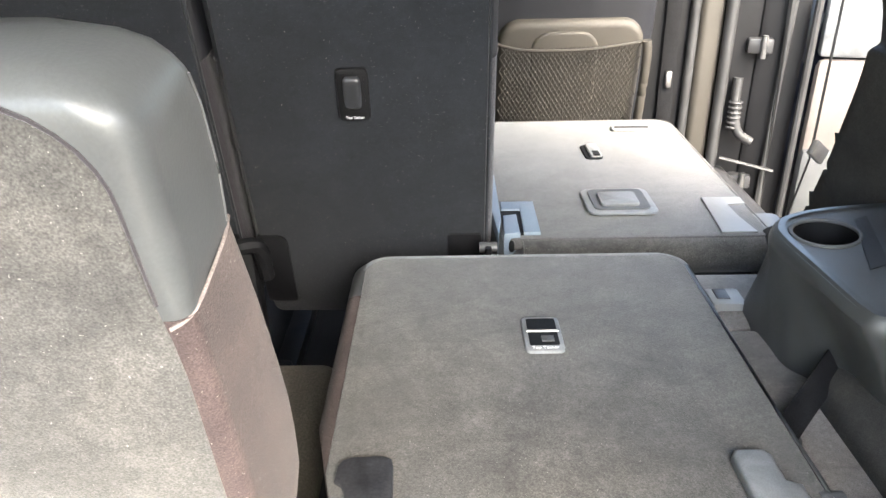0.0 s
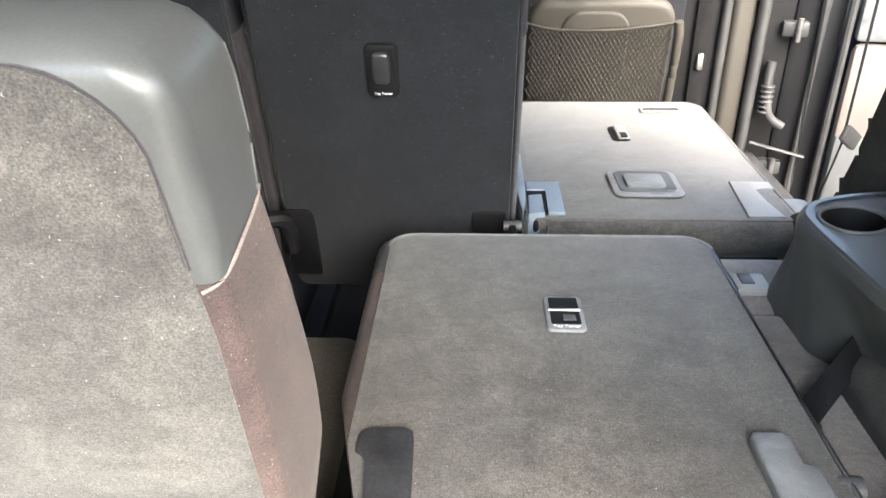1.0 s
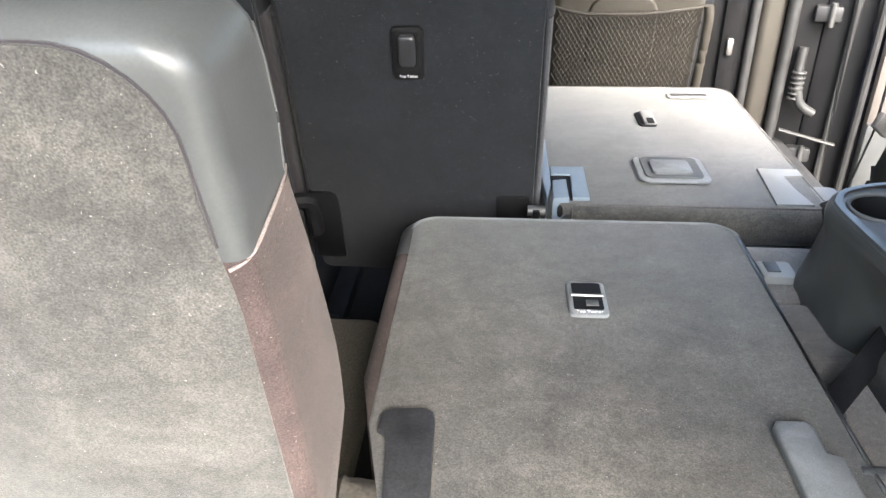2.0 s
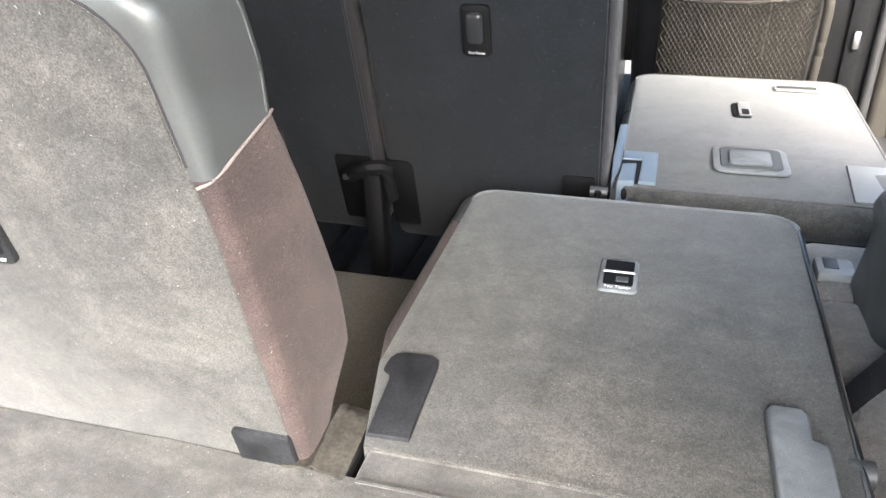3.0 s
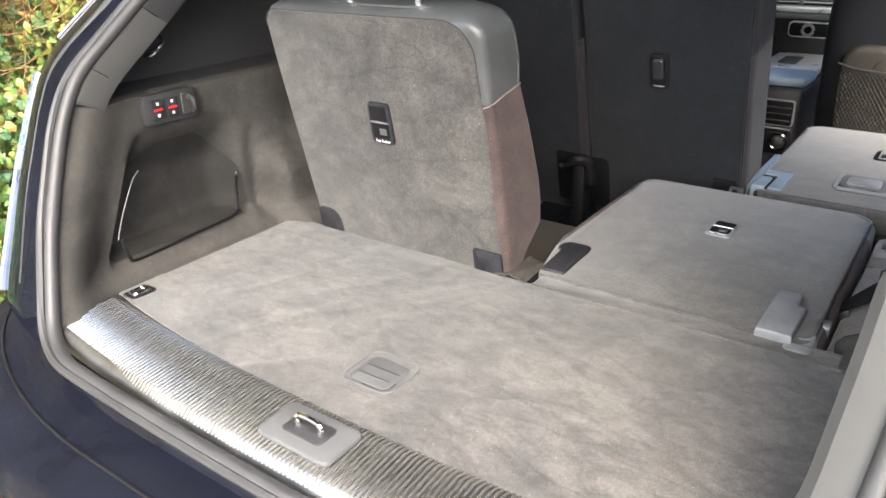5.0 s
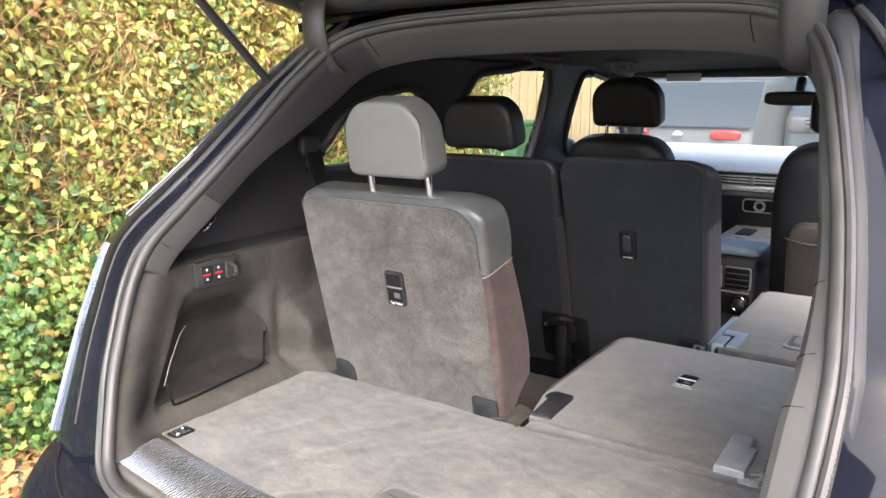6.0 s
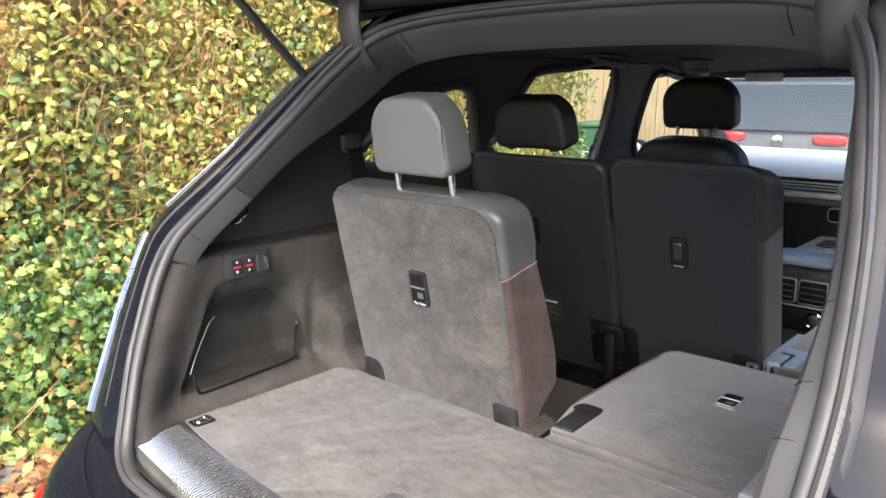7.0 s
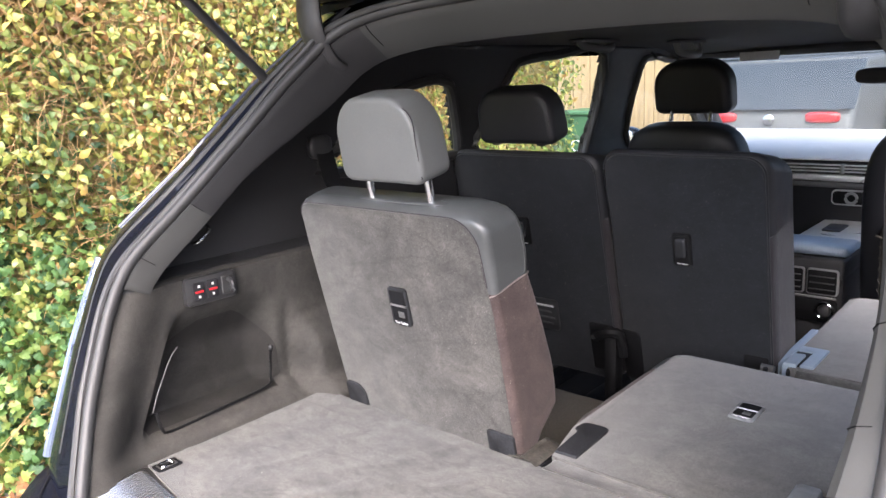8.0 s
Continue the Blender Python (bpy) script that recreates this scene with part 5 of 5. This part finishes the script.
switch = thing("seat_switch_panel", "black switch panel with four red-marked seat buttons beside a small hook", "switch panel")
part("panel", prism(rrect(0.204, 1.070, 0.324, 1.129, 0.010), -0.672, -0.653, 0.004, 2, sideways), DARK_PLASTIC, switch)
for i in range(2):
    yb = 0.219 + 0.032 * i
    btn = part("button", prism(rrect(yb, 1.080, yb + 0.027, 1.119, 0.004), -0.656, -0.649, 0.002, 2, sideways), BRACKET, switch)
    part("red_bar", rbox(-0.6495, yb + 0.004, 1.0975, -0.648, yb + 0.023, 1.1015, 0), RED_MARK, btn)
    for zm in (1.0865, 1.1085):
        part("white_mark", rbox(-0.6495, yb + 0.011, zm, -0.648, yb + 0.0155, zm + 0.005, 0), WHITE_MARK, btn)
part("hook_recess", prism(rrect(0.287, 1.079, 0.317, 1.121, 0.006), -0.656, -0.651, 0.002, 1, sideways), RUBBER, switch)
part("hook", tube(smooth_path([(-0.650, 0.302, 1.112), (-0.636, 0.302, 1.108), (-0.633, 0.302, 1.092), (-0.640, 0.302, 1.086)], 4), 0.005, 8), DARK_PLASTIC, switch)

pocket = thing("side_pocket_strap", "black elastic strap and chrome edge across the side pocket", "strap")
part("strap", tube(smooth_path([(-0.655, 0.395, 0.925), (-0.668, 0.40, 0.90), (-0.668, 0.395, 0.855), (-0.66, 0.375, 0.838), (-0.655, 0.25, 0.832), (-0.65, 0.135, 0.828), (-0.64, 0.11, 0.845), (-0.645, 0.105, 0.88)], 5), 0.0034, 8), BLACK, pocket)
part("clip", tube(smooth_path([(-0.645, 0.098, 0.882), (-0.651, 0.116, 0.915), (-0.657, 0.139, 0.95), (-0.663, 0.160, 0.978), (-0.667, 0.178, 0.992)], 4), 0.0014, 8), MATTE_STEEL, pocket, "chrome edge clip")
part("knob", cushion(0.011, 0.011, 0.013, 0, n=4, m=Matrix.Translation((-0.655, 0.395, 0.928)), power=2), DARK_PLASTIC, pocket)
hook = thing("pillar_hook", "small chrome hook on the rear pillar trim", "hook")
part("bar", tube(smooth_path([(-0.705, 0.262, 1.19), (-0.688, 0.266, 1.195), (-0.688, 0.292, 1.213), (-0.705, 0.30, 1.222)], 4), 0.0045, 8), CHROME, hook)
belt = thing("seat_belt", "black seat belt hanging from the rear pillar", "seat belt", group="seat belts")
part("anchor", cushion(0.03, 0.07, 0.06, 0, n=6, m=Matrix.Translation((-0.70, 0.62, 1.36)), power=3), DARK_PLASTIC, belt)
part("webbing", sheet([[(-0.69, 0.60, 1.35), (-0.69, 0.65, 1.35)], [(-0.67, 0.60, 1.28), (-0.67, 0.65, 1.28)], [(-0.62, 0.61, 1.20), (-0.62, 0.66, 1.20)]], thick=0.002), WEBBING, belt)

# ---- row-three side trim on the right, with its cup holder ----
cup = thing("cup_holder_trim", "dark grey moulded armrest with a round cup holder beside the folded seat", "armrest")
CUP_X, CUP_Y, CUP_R = 0.580, 0.925, 0.0400


def cup_top(x, y):
    return 0.949 + 0.06 * (x - 0.55)


plan = smooth_path([(0.74, 0.700, 0), (0.60, 0.708, 0), (0.548, 0.722, 0), (0.535, 0.745, 0), (0.529, 0.82, 0), (0.523, 0.92, 0), (0.530, 0.957, 0), (0.556, 0.985, 0), (0.62, 1.0, 0), (0.74, 1.0, 0)], 8)
edge = [(p.x, p.y) for p in plan]
loop_ = edge
bm = bmesh.new()
inner, outer_, under = [], [], []
for k in range(72):
    a = 2 * math.pi * k / 72
    c, s_ = math.cos(a), math.sin(a)
    reach = CUP_R
    while inside((CUP_X + (reach + 0.001) * c, CUP_Y + (reach + 0.001) * s_), loop_):
        reach += 0.001
    for ring_, rr, dz in ((inner, CUP_R, 0.0), (outer_, max(reach, CUP_R + 0.001), 0.0), (under, CUP_R * 0.84, -0.070)):
        ring_.append(bm.verts.new((CUP_X + rr * c, CUP_Y + rr * s_, cup_top(CUP_X + rr * c, CUP_Y + rr * s_) + dz)))
for k in range(72):
    j = (k + 1) % 72
    bm.faces.new((inner[k], outer_[k], outer_[j], inner[j]))
    bm.faces.new((under[k], inner[k], inner[j], under[j])).material_index = 1
bm.faces.new(under[::-1]).material_index = 1
bmesh.ops.recalc_face_normals(bm, faces=bm.faces)
well = part("cup_well", bm, PLASTIC, cup, "grey moulded top with a round cup well")
well.data.materials.append(BLACK)
part("cup_insert", tube([(CUP_X, CUP_Y, cup_top(CUP_X, CUP_Y) - 0.068), (CUP_X, CUP_Y, cup_top(CUP_X, CUP_Y) - 0.06)], CUP_R * 0.86, 32), BLACK, cup, "black rubber bottom of the cup well")
part("cup_rim", tube([(CUP_X + CUP_R * math.cos(a), CUP_Y + CUP_R * math.sin(a), cup_top(CUP_X + CUP_R * math.cos(a), CUP_Y + CUP_R * math.sin(a)) + 0.0005) for a in np.linspace(0, 2 * math.pi, 40, endpoint=False)], 0.0028, 8, closed=True), PLASTIC, cup)
rows = []
for i, (x, y) in enumerate(edge):
    q0, q1 = edge[max(i - 1, 0)], edge[min(i + 1, len(edge) - 1)]
    d = Vector((q1[0] - q0[0], q1[1] - q0[1])).normalized()
    out = Vector((-d.y, d.x))
    z = cup_top(x, y)
    far = step(0.93, 0.99, y)
    rows.append([(x + out.x * o + (0.022 + 0.058 * step(0.90, 0.80, y)) * f * (1 - far), y + out.y * o + 0.075 * f * far, z + h) for o, h, f in ((-0.012, 0.0035, 0), (-0.004, 0.003, 0), (0.002, -0.003, 0), (0.005, -0.012, 0), (0.004, -0.024, 0.05), (0.0, -0.05, 0.2), (0.0, -0.10, 0.5), (0.0, -0.15, 0.85), (0.0, -0.19, 1.1), (0.0, -0.30, 1.3))])
bm = sheet(rows)
part("side_face", bm, mat("moulded_side_plastic", (0.052, 0.054, 0.053), 0.36, grain=1500, amount=0.1, stain=10, stain_amount=0.2, bump=0.15), cup, "dark plastic side of the armrest")
part("tray_slot", sheet([[(0.585, 0.825, cup_top(0.585, 0.82) + 0.002), (0.612, 0.835, cup_top(0.61, 0.82) + 0.002)], [(0.63, 0.955, cup_top(0.63, 0.95) + 0.002), (0.65, 0.965, cup_top(0.65, 0.95) + 0.002)]], thick=0.001), DARK_PLASTIC, cup)
side_belt = thing("seat_belt", "dusty black seat belt lying across the side trim", "seat belt", group="seat belts")
part("anchor", rbox(0.488, 0.735, 0.762, 0.505, 0.765, 0.784, 0.004), MATTE_STEEL, side_belt)
upper = smooth_path([(0.480, 0.766, 0.765), (0.490, 0.772, 0.784), (0.53, 0.802, 0.818), (0.560, 0.827, 0.838), (0.580, 0.842, 0.848)], 5)
lower = smooth_path([(0.482, 0.720, 0.765), (0.490, 0.727, 0.782), (0.53, 0.768, 0.794), (0.562, 0.801, 0.800), (0.590, 0.828, 0.806)], 5)
part("webbing", sheet([[a, a.lerp(b, 0.5) + Vector((-0.002, 0, 0.003)), b] for a, b in zip(upper, lower)], thick=0.0022), WEBBING, side_belt)
buckle = thing("floor_latch", "pale metal floor latch beside the folded seat", "latch")
part("plate", rbox(0.500, 1.035, 0.765, 0.552, 1.085, 0.785, 0.006), LIGHT_PLASTIC, buckle)
part("slot", rbox(0.510, 1.048, 0.784, 0.530, 1.078, 0.787, 0.002), DARK_PLASTIC, buckle)
step_ = thing("row_three_side_step", "dark carpeted step beside the folded seat", "step")
part("body", rbox(0.492, 0.50, 0.46, 0.70, 0.99, 0.775, 0.02), TREAD_CARPET, step_)
part("rear_tread", rbox(0.492, 0.99, 0.46, 0.70, 1.165, 0.772, 0.02), TREAD_CARPET, step_)

# ---- open rear door on the right ----
post = thing("door_post", "door post with black rubber seals and taupe trim", "door post", m=pose(0.055, 0, 0), kind="structure")
part("trim", prism(rrect(0.735, 2.13, 0.80, 2.30, 0.02), 0.46, 1.57, 0.01, 2, flat), TAN, post)
part("seal", tube([(0.81, 2.12, 0.5), (0.81, 2.12, 1.5)], 0.016, 10), RUBBER, post)
part("seal", tube([(0.72, 2.14, 0.5), (0.72, 2.14, 1.5)], 0.013, 10), RUBBER, post)
part("belt_cover", rbox(0.56, 2.15, 0.46, 0.735, 2.24, 1.40, 0.02), BLACK, post)
part("belt", tube([(0.665, 2.135, 0.60), (0.66, 2.135, 1.3)], 0.02, 8, flatten=0.12, up=(0, 1, 0)), WEBBING, post)
part("belt_guide", rbox(0.655, 2.120, 0.83, 0.672, 2.14, 0.875, 0.004), STEEL, post)
part("sill", rbox(0.60, 1.28, 0.46, 0.86, 2.16, 0.60, 0.03), DARK_PLASTIC, post)
part("body", rbox(0.80, 2.13, 0.45, 0.93, 2.30, 1.55, 0.02), BLACK, post)
door = thing("rear_door", "open rear car door with a pale vinyl door card and exposed hinges", "car door", pose(1.045, 2.11, -0.022, 0, 0, -14))
part("body", rbox(0.0, -0.02, 0.45, 0.95, 0.12, 1.12, 0.03), PAINT, door)
part("door_card", rbox(0.05, -0.06, 0.55, 0.93, -0.018, 0.94, 0.02), DOOR_CARD, door)
part("upper_card", rbox(0.05, -0.055, 0.945, 0.93, -0.018, 1.10, 0.012), GREY_PLATE, door)
part("lower_card", rbox(0.05, -0.075, 0.46, 0.93, -0.02, 0.70, 0.02), PLASTIC, door)
part("edge_seal", tube([(-0.03, -0.03, 0.46), (-0.03, -0.03, 1.1), (0.0, -0.02, 1.5)], 0.013, 8), RUBBER, door)
part("front_edge", rbox(-0.10, -0.015, 0.45, 0.045, 0.10, 1.30, 0.02), BLACK, door, "black painted front edge of the door")
part("inner_seal", tube([(0.03, -0.045, 0.46), (0.03, -0.045, 1.1)], 0.010, 8), RUBBER, door)
for zz in (0.58, 0.965):
    h = part("hinge", rbox(-0.125, -0.035, zz - 0.02, -0.06, 0.0, zz + 0.02, 0.006), DARK_PLASTIC, door)
    part("hinge_pin", tube([(-0.085, -0.04, zz - 0.03), (-0.085, -0.04, zz + 0.03)], 0.008, 10), MATTE_STEEL, h)
part("check_strap", tube([(-0.155, -0.05, 0.655), (-0.01, -0.06, 0.628)], 0.008, 8, flatten=0.6), RUBBER, door)
part("wiring_boot", tube(smooth_path([(-0.135, -0.035, 0.88), (-0.135, -0.045, 0.80), (-0.12, -0.05, 0.735), (-0.08, -0.045, 0.705)], 5), 0.013, 10), RUBBER, door)
for i in range(6):
    part("boot_fold", tube([(-0.134 + 0.010 * math.cos(a) * 1.5, -0.044 + 0.015 * math.sin(a), 0.745 + 0.014 * i) for a in np.linspace(0, 6.28, 12, endpoint=False)], 0.004, 6, closed=True), RUBBER, door)
cbelt = thing("seat_belt", "black seat belt hanging by the open door with its metal tongue", "seat belt", group="seat belts")
part("webbing", tube([(0.725, 1.285, 1.45), (0.722, 1.280, 0.925), (0.712, 1.31, 0.76)], 0.022, 8, flatten=0.08, up=(0.85, -0.5, 0)), WEBBING, cbelt)
part("tongue", rbox(-0.022, -0.006, -0.014, 0.022, 0.006, 0.014, 0.004, m=pose(0.724, 1.262, 0.94, 0, 35, 30)), MATTE_STEEL, cbelt)

# Unseen wall, added to cut low sky light and darken the paint's reflections.
setting("unseen_sky_blocker", rbox(4.2, -4.0, 0.0, 4.4, 7.0, 2.6, 0.01), BLOCKER_WALL, "unseen brown wall added to block low sky and darken paint reflections", "wall")
wing = thing("wing_mirror", "dark door mirror outside the front window", "mirror")
part("housing", cushion(0.24, 0.12, 0.17, 0, n=8, m=Matrix.Translation((-1.02, 2.72, 1.17)), power=3), PAINT, wing)
part("glass", prism(rrect(-1.12, 1.10, -0.92, 1.24, 0.03), 2.652, 2.662, 0.002, 2), CHROME, wing, "mirror glass")

# ---- outside ----
bm = bmesh.new()
n = 40
pts = [[None] * (n + 1) for _ in range(n + 1)]
for i in range(n + 1):
    for j in range(n + 1):
        u, v = (i / n * 2 - 1), (j / n * 2 - 1)
        x, y = 400 * u ** 5 + 6 * u, 400 * v ** 5 + 6 * v
        pts[i][j] = bm.verts.new((x, y, 0.0))
for i in range(n):
    for j in range(n):
        bm.faces.new((pts[i][j], pts[i + 1][j], pts[i + 1][j + 1], pts[i][j + 1]))
setting("ground", bm, TARMAC, "grey driveway", "ground", smooth=0)


def hedge_x(y, z):
    """Front face of the ivy hedge."""
    return -2.42 - 0.12 * math.sin(z * 1.3) + 0.16 * noise.noise((y * 0.9, z * 0.9, 5.0)) + 0.08 * noise.noise((y * 2.6, z * 2.6, 1.0))


core = [[(hedge_x(y, z) - 0.125, y, z) for z in np.linspace(0.0, 4.2, 44)] for y in np.linspace(-2.5, 4.75, 90)]
hedge = thing("hedge", "tall ivy hedge with green and yellow leaves beside the driveway", "hedge")
part("shaded_core", sheet(core, thick=0.0), SOIL, hedge)
rng = random.Random(4)


def leaf_cloud(spots, size0, size1, shape):
    """Many small bent leaves from (place, facing) pairs, in one mesh."""
    vs, fs = [], []
    for p, facing in spots:
        s = rng.uniform(size0, size1)
        m = facing.to_track_quat("Z", "Y").to_matrix() @ Euler((rng.uniform(-0.7, 0.7), rng.uniform(-0.7, 0.7), rng.uniform(0, 6.28))).to_matrix()
        k = len(vs)
        for x, y, z in shape:
            vs.append(p + m @ Vector((x * s, y * s, z * s)))
        c = len(shape)
        fs += [(k, k + i, k + i + 1) for i in range(1, c - 1)] + [(k, k + c - 1, k + 1)]
    me = bpy.data.meshes.new("leaves")
    me.from_pydata(vs, [], fs)
    return me


LEAF = ((0, 0.0, 0.06), (0, -0.5, -0.08), (0.22, -0.30, -0.03), (0.32, 0.0, 0.0), (0.16, 0.36, -0.06), (0, 0.66, -0.18), (-0.16, 0.36, -0.06), (-0.32, 0.0, 0.0), (-0.22, -0.30, -0.03))
spots = []
for i in range(100000):
    y = rng.uniform(-1.6, 3.2) if i < 88000 else rng.uniform(3.2, 4.85)
    z = rng.uniform(0.0, 4.0)
    depth = rng.uniform(-0.13, 0.07)
    if noise.noise((y * 3.0, z * 3.0, 8.0)) < -0.28 and rng.random() < 0.75:
        depth -= 0.1
    f = Vector((1.0, rng.uniform(-0.8, 0.8), 0.35 + rng.uniform(-0.6, 0.7)))
    spots.append((Vector((hedge_x(y, z) + depth, y, z)), f))
LOBED = ((0, 0.02, 0.05), (0, -0.42, -0.04), (0.22, -0.40, -0.03), (0.46, -0.16, -0.08), (0.24, 0.02, 0.0), (0.30, 0.26, -0.04), (0.10, 0.22, 0.01), (0, 0.62, -0.12), (-0.10, 0.22, 0.01), (-0.30, 0.26, -0.04), (-0.24, 0.02, 0.0), (-0.46, -0.16, -0.08), (-0.22, -0.40, -0.03))
low = [s_ for s_ in spots if s_[0].z < 0.55 + 0.7 * rng.random()]
keep = set(id(s_) for s_ in low)
for name, some, a, b, shape in (("leaves", [s_ for s_ in spots if id(s_) not in keep], 0.014, 0.058, LEAF), ("ivy", low, 0.024, 0.064, LOBED)):
    me = leaf_cloud(some, a, b, shape)
    me.materials.append(IVY if name == "leaves" else GREEN_IVY)
    leaves = new(name, me)
    leaves.parent = hedge
    tagged(leaves, "small green and yellow leaves" if name == "leaves" else "lobed green ivy leaves", kind="stuff")
# thin tangled stems, each a three-sided rod
vs, fs = [], []
for i in range(8500):
    y, z = rng.uniform(-1.5, 3.2), rng.uniform(0.05, 3.7) if i % 5 == 0 else rng.uniform(0.9, 3.7)
    a = rng.gauss(0.9, 0.9) * rng.choice((-1, 1))
    ln, r = rng.uniform(0.08, 0.45), rng.uniform(0.0008, 0.0022)
    out = rng.uniform(-0.07, 0.06)
    bend = rng.uniform(-0.6, 0.6)
    k0 = len(vs)
    for k in range(5):
        yy, zz = y + math.sin(a + bend * k / 4) * ln * k / 4, z + math.cos(a + bend * k / 4) * ln * k / 4
        xx = hedge_x(yy, zz) + out + rng.uniform(-0.012, 0.012)
        for q in range(3):
            vs.append((xx + r * math.cos(q * 2.1), yy + r * math.sin(q * 2.1) * math.cos(a), zz - r * math.sin(q * 2.1) * math.sin(a)))
    for k in range(4):
        for q in range(3):
            b0 = k0 + 3 * k
            fs.append((b0 + q, b0 + (q + 1) % 3, b0 + 3 + (q + 1) % 3, b0 + 3 + q))
me = bpy.data.meshes.new("undergrowth")
me.from_pydata(vs, [], fs)
me.materials.append(BARK)
stems = new("undergrowth", me)
stems.parent = hedge
tagged(stems, "thin brown twigs", kind="stuff")

spots = []
for i in range(3500):
    x = -2.45 + abs(rng.gauss(0, 0.55))
    spots.append((Vector((x, rng.uniform(-1.5, 3.0), rng.uniform(0.004, 0.02))), Vector((rng.uniform(-0.3, 0.3), rng.uniform(-0.3, 0.3), 1))))
me = leaf_cloud(spots, 0.04, 0.08, LEAF)
me.materials.append(LITTER)
tagged(new("fallen_leaves", me), "brown fallen leaves at the foot of the hedge", "leaves", kind="stuff")

fence = thing("fence", "tall timber board fence at the end of the driveway", "fence")
for i in range(23):
    bm = rbox(-0.068, -0.012, 0, 0.068, 0.012, 2.9, 0.003, 1)
    b = part("board", bm, FENCE, fence)
    b.matrix_local = pose(-6.3 + 0.142 * i, 9.2 + 0.006 * (i % 3), rng.uniform(0, 0.03))
bin_ = thing("wheelie_bin", "green plastic wheelie bin standing by the fence", "bin", pose(-4.45, 8.3, 0))
rows = [(0.0, 0.22, 0.25), (0.5, 0.25, 0.30), (0.95, 0.28, 0.34)]
bm = bmesh.new()
rings = []
for z, a, b in rows:
    rings.append([bm.verts.new((x, y, z + 0.03)) for x, y in rrect(-a, -b, a, b, 0.04, 3)])
for a, b in zip(rings, rings[1:]):
    for j in range(len(a)):
        bm.faces.new((a[j], a[(j + 1) % len(a)], b[(j + 1) % len(a)], b[j]))
bm.faces.new(rings[0][::-1])
bm.faces.new(rings[-1])
part("body", bm, GREEN_BIN, bin_)
part("lid", rbox(-0.30, -0.37, 0.985, 0.30, 0.36, 1.05, 0.025, 3), GREEN_BIN, bin_)
part("emblem", tube([(0.07 * math.cos(a), -0.322, 0.60 + 0.07 * math.sin(a)) for a in np.linspace(0, 6.28, 20, endpoint=False)], 0.008, 6, closed=True), WHITE_MARK, bin_)
for sx in (-0.2, 0.2):
    part("wheel", tube([(sx - 0.02, 0.26, 0.10), (sx + 0.02, 0.26, 0.10)], 0.10, 16), RUBBER, bin_)

parked = thing("parked_car", "silver hatchback with red tail lamps parked ahead", "car", pose(-2.03, 8.0, 0))
prof = [(0.0, 0.45), (-0.06, 0.62), (-0.03, 0.86), (0.02, 0.98), (0.25, 1.32), (0.5, 1.56), (1.8, 1.6), (2.6, 1.0), (3.8, 0.85), (3.9, 0.35), (0.1, 0.3)]
bm = prism(prof, -0.82, 0.82, 0.08, 4, sideways)
part("body", bm, SILVER, parked)
bm = sheet([[(x * w, y, z) for x in np.linspace(-1, 1, 9)] for y, z, w in ((0.025, 1.04, 0.83), (0.13, 1.2, 0.83), (0.44, 1.535, 0.82))])
for v in bm.verts:
    v.co.y -= 0.035
part("rear_window", bm, SHADED_GLASS, parked, "dark rear window")
for sx in (-1, 1):
    part("tail_lamp", cushion(0.34, 0.12, 0.12, 0, n=8, m=Matrix.Translation((sx * 0.53, -0.0, 0.955)), power=3.5), RED_LENS, parked, "red tail lamp")
    for yy in (0.8, 3.1):
        part("wheel", tube([(sx * 0.68, yy, 0.31), (sx * 0.81, yy, 0.31)], 0.31, 24), RUBBER, parked)
part("badge", cushion(0.12, 0.03, 0.12, 0, n=6, m=Matrix.Translation((0, -0.05, 0.93)), power=2), CHROME, parked, "round chrome badge")
part("bumper", cushion(1.62, 0.2, 0.22, 0, n=10, m=Matrix.Translation((0, 0.02, 0.55)), power=5), SILVER, parked)
for sx in (-0.18, 0.0, 0.18):
    part("plate_bar", rbox(sx - 0.07, -0.098, 0.70, sx + 0.07, -0.085, 0.78, 0.003), LIGHT_PLASTIC, parked)

van = thing("parked_van", "slate grey van with a slatted grille parked beside the hatchback", "van", pose(-0.15, 9.3, 0))
part("body", prism([(0.0, 0.35), (-0.02, 0.95), (0.03, 1.15), (0.30, 1.25), (0.75, 1.95), (1.0, 2.05), (4.4, 2.05), (4.5, 0.35)], -0.98, 0.98, 0.09, 4, sideways), SLATE, van)
part("windscreen", sheet([[(x * w, y, z) for x in np.linspace(-1, 1, 9)] for y, z, w in ((0.285, 1.30, 0.86), (0.70, 1.92, 0.80))]), SHADED_GLASS, van, "dark sloping windscreen")
for i in range(4):
    part("grille_slat", rbox(-0.75, -0.05, 0.93 + 0.045 * i, 0.75, -0.01, 0.955 + 0.045 * i, 0.006), BLACK, van)
for sx in (-1, 1):
    part("headlamp", cushion(0.24, 0.1, 0.2, 0, n=8, m=Matrix.Translation((sx * 0.82, 0.0, 1.02)), power=3.5), MATTE_STEEL, van, "clear headlamp")
    for yy in (0.9, 3.6):
        part("wheel", tube([(sx * 0.80, yy, 0.33), (sx * 0.97, yy, 0.33)], 0.33, 24), RUBBER, van)

garage = thing("garage", "grey-blue garage front behind the parked car", "building", pose(0, 15.0, 0))
part("wall", rbox(-7.0, 0.0, 0.0, 4.0, 0.3, 4.5, 0.01), SLATE, garage)
for i in range(14):
    part("panel", rbox(-6.0, -0.03, 0.15 + 0.3 * i, 3.0, 0.0, 0.43 + 0.3 * i, 0.005), SLATE, garage)
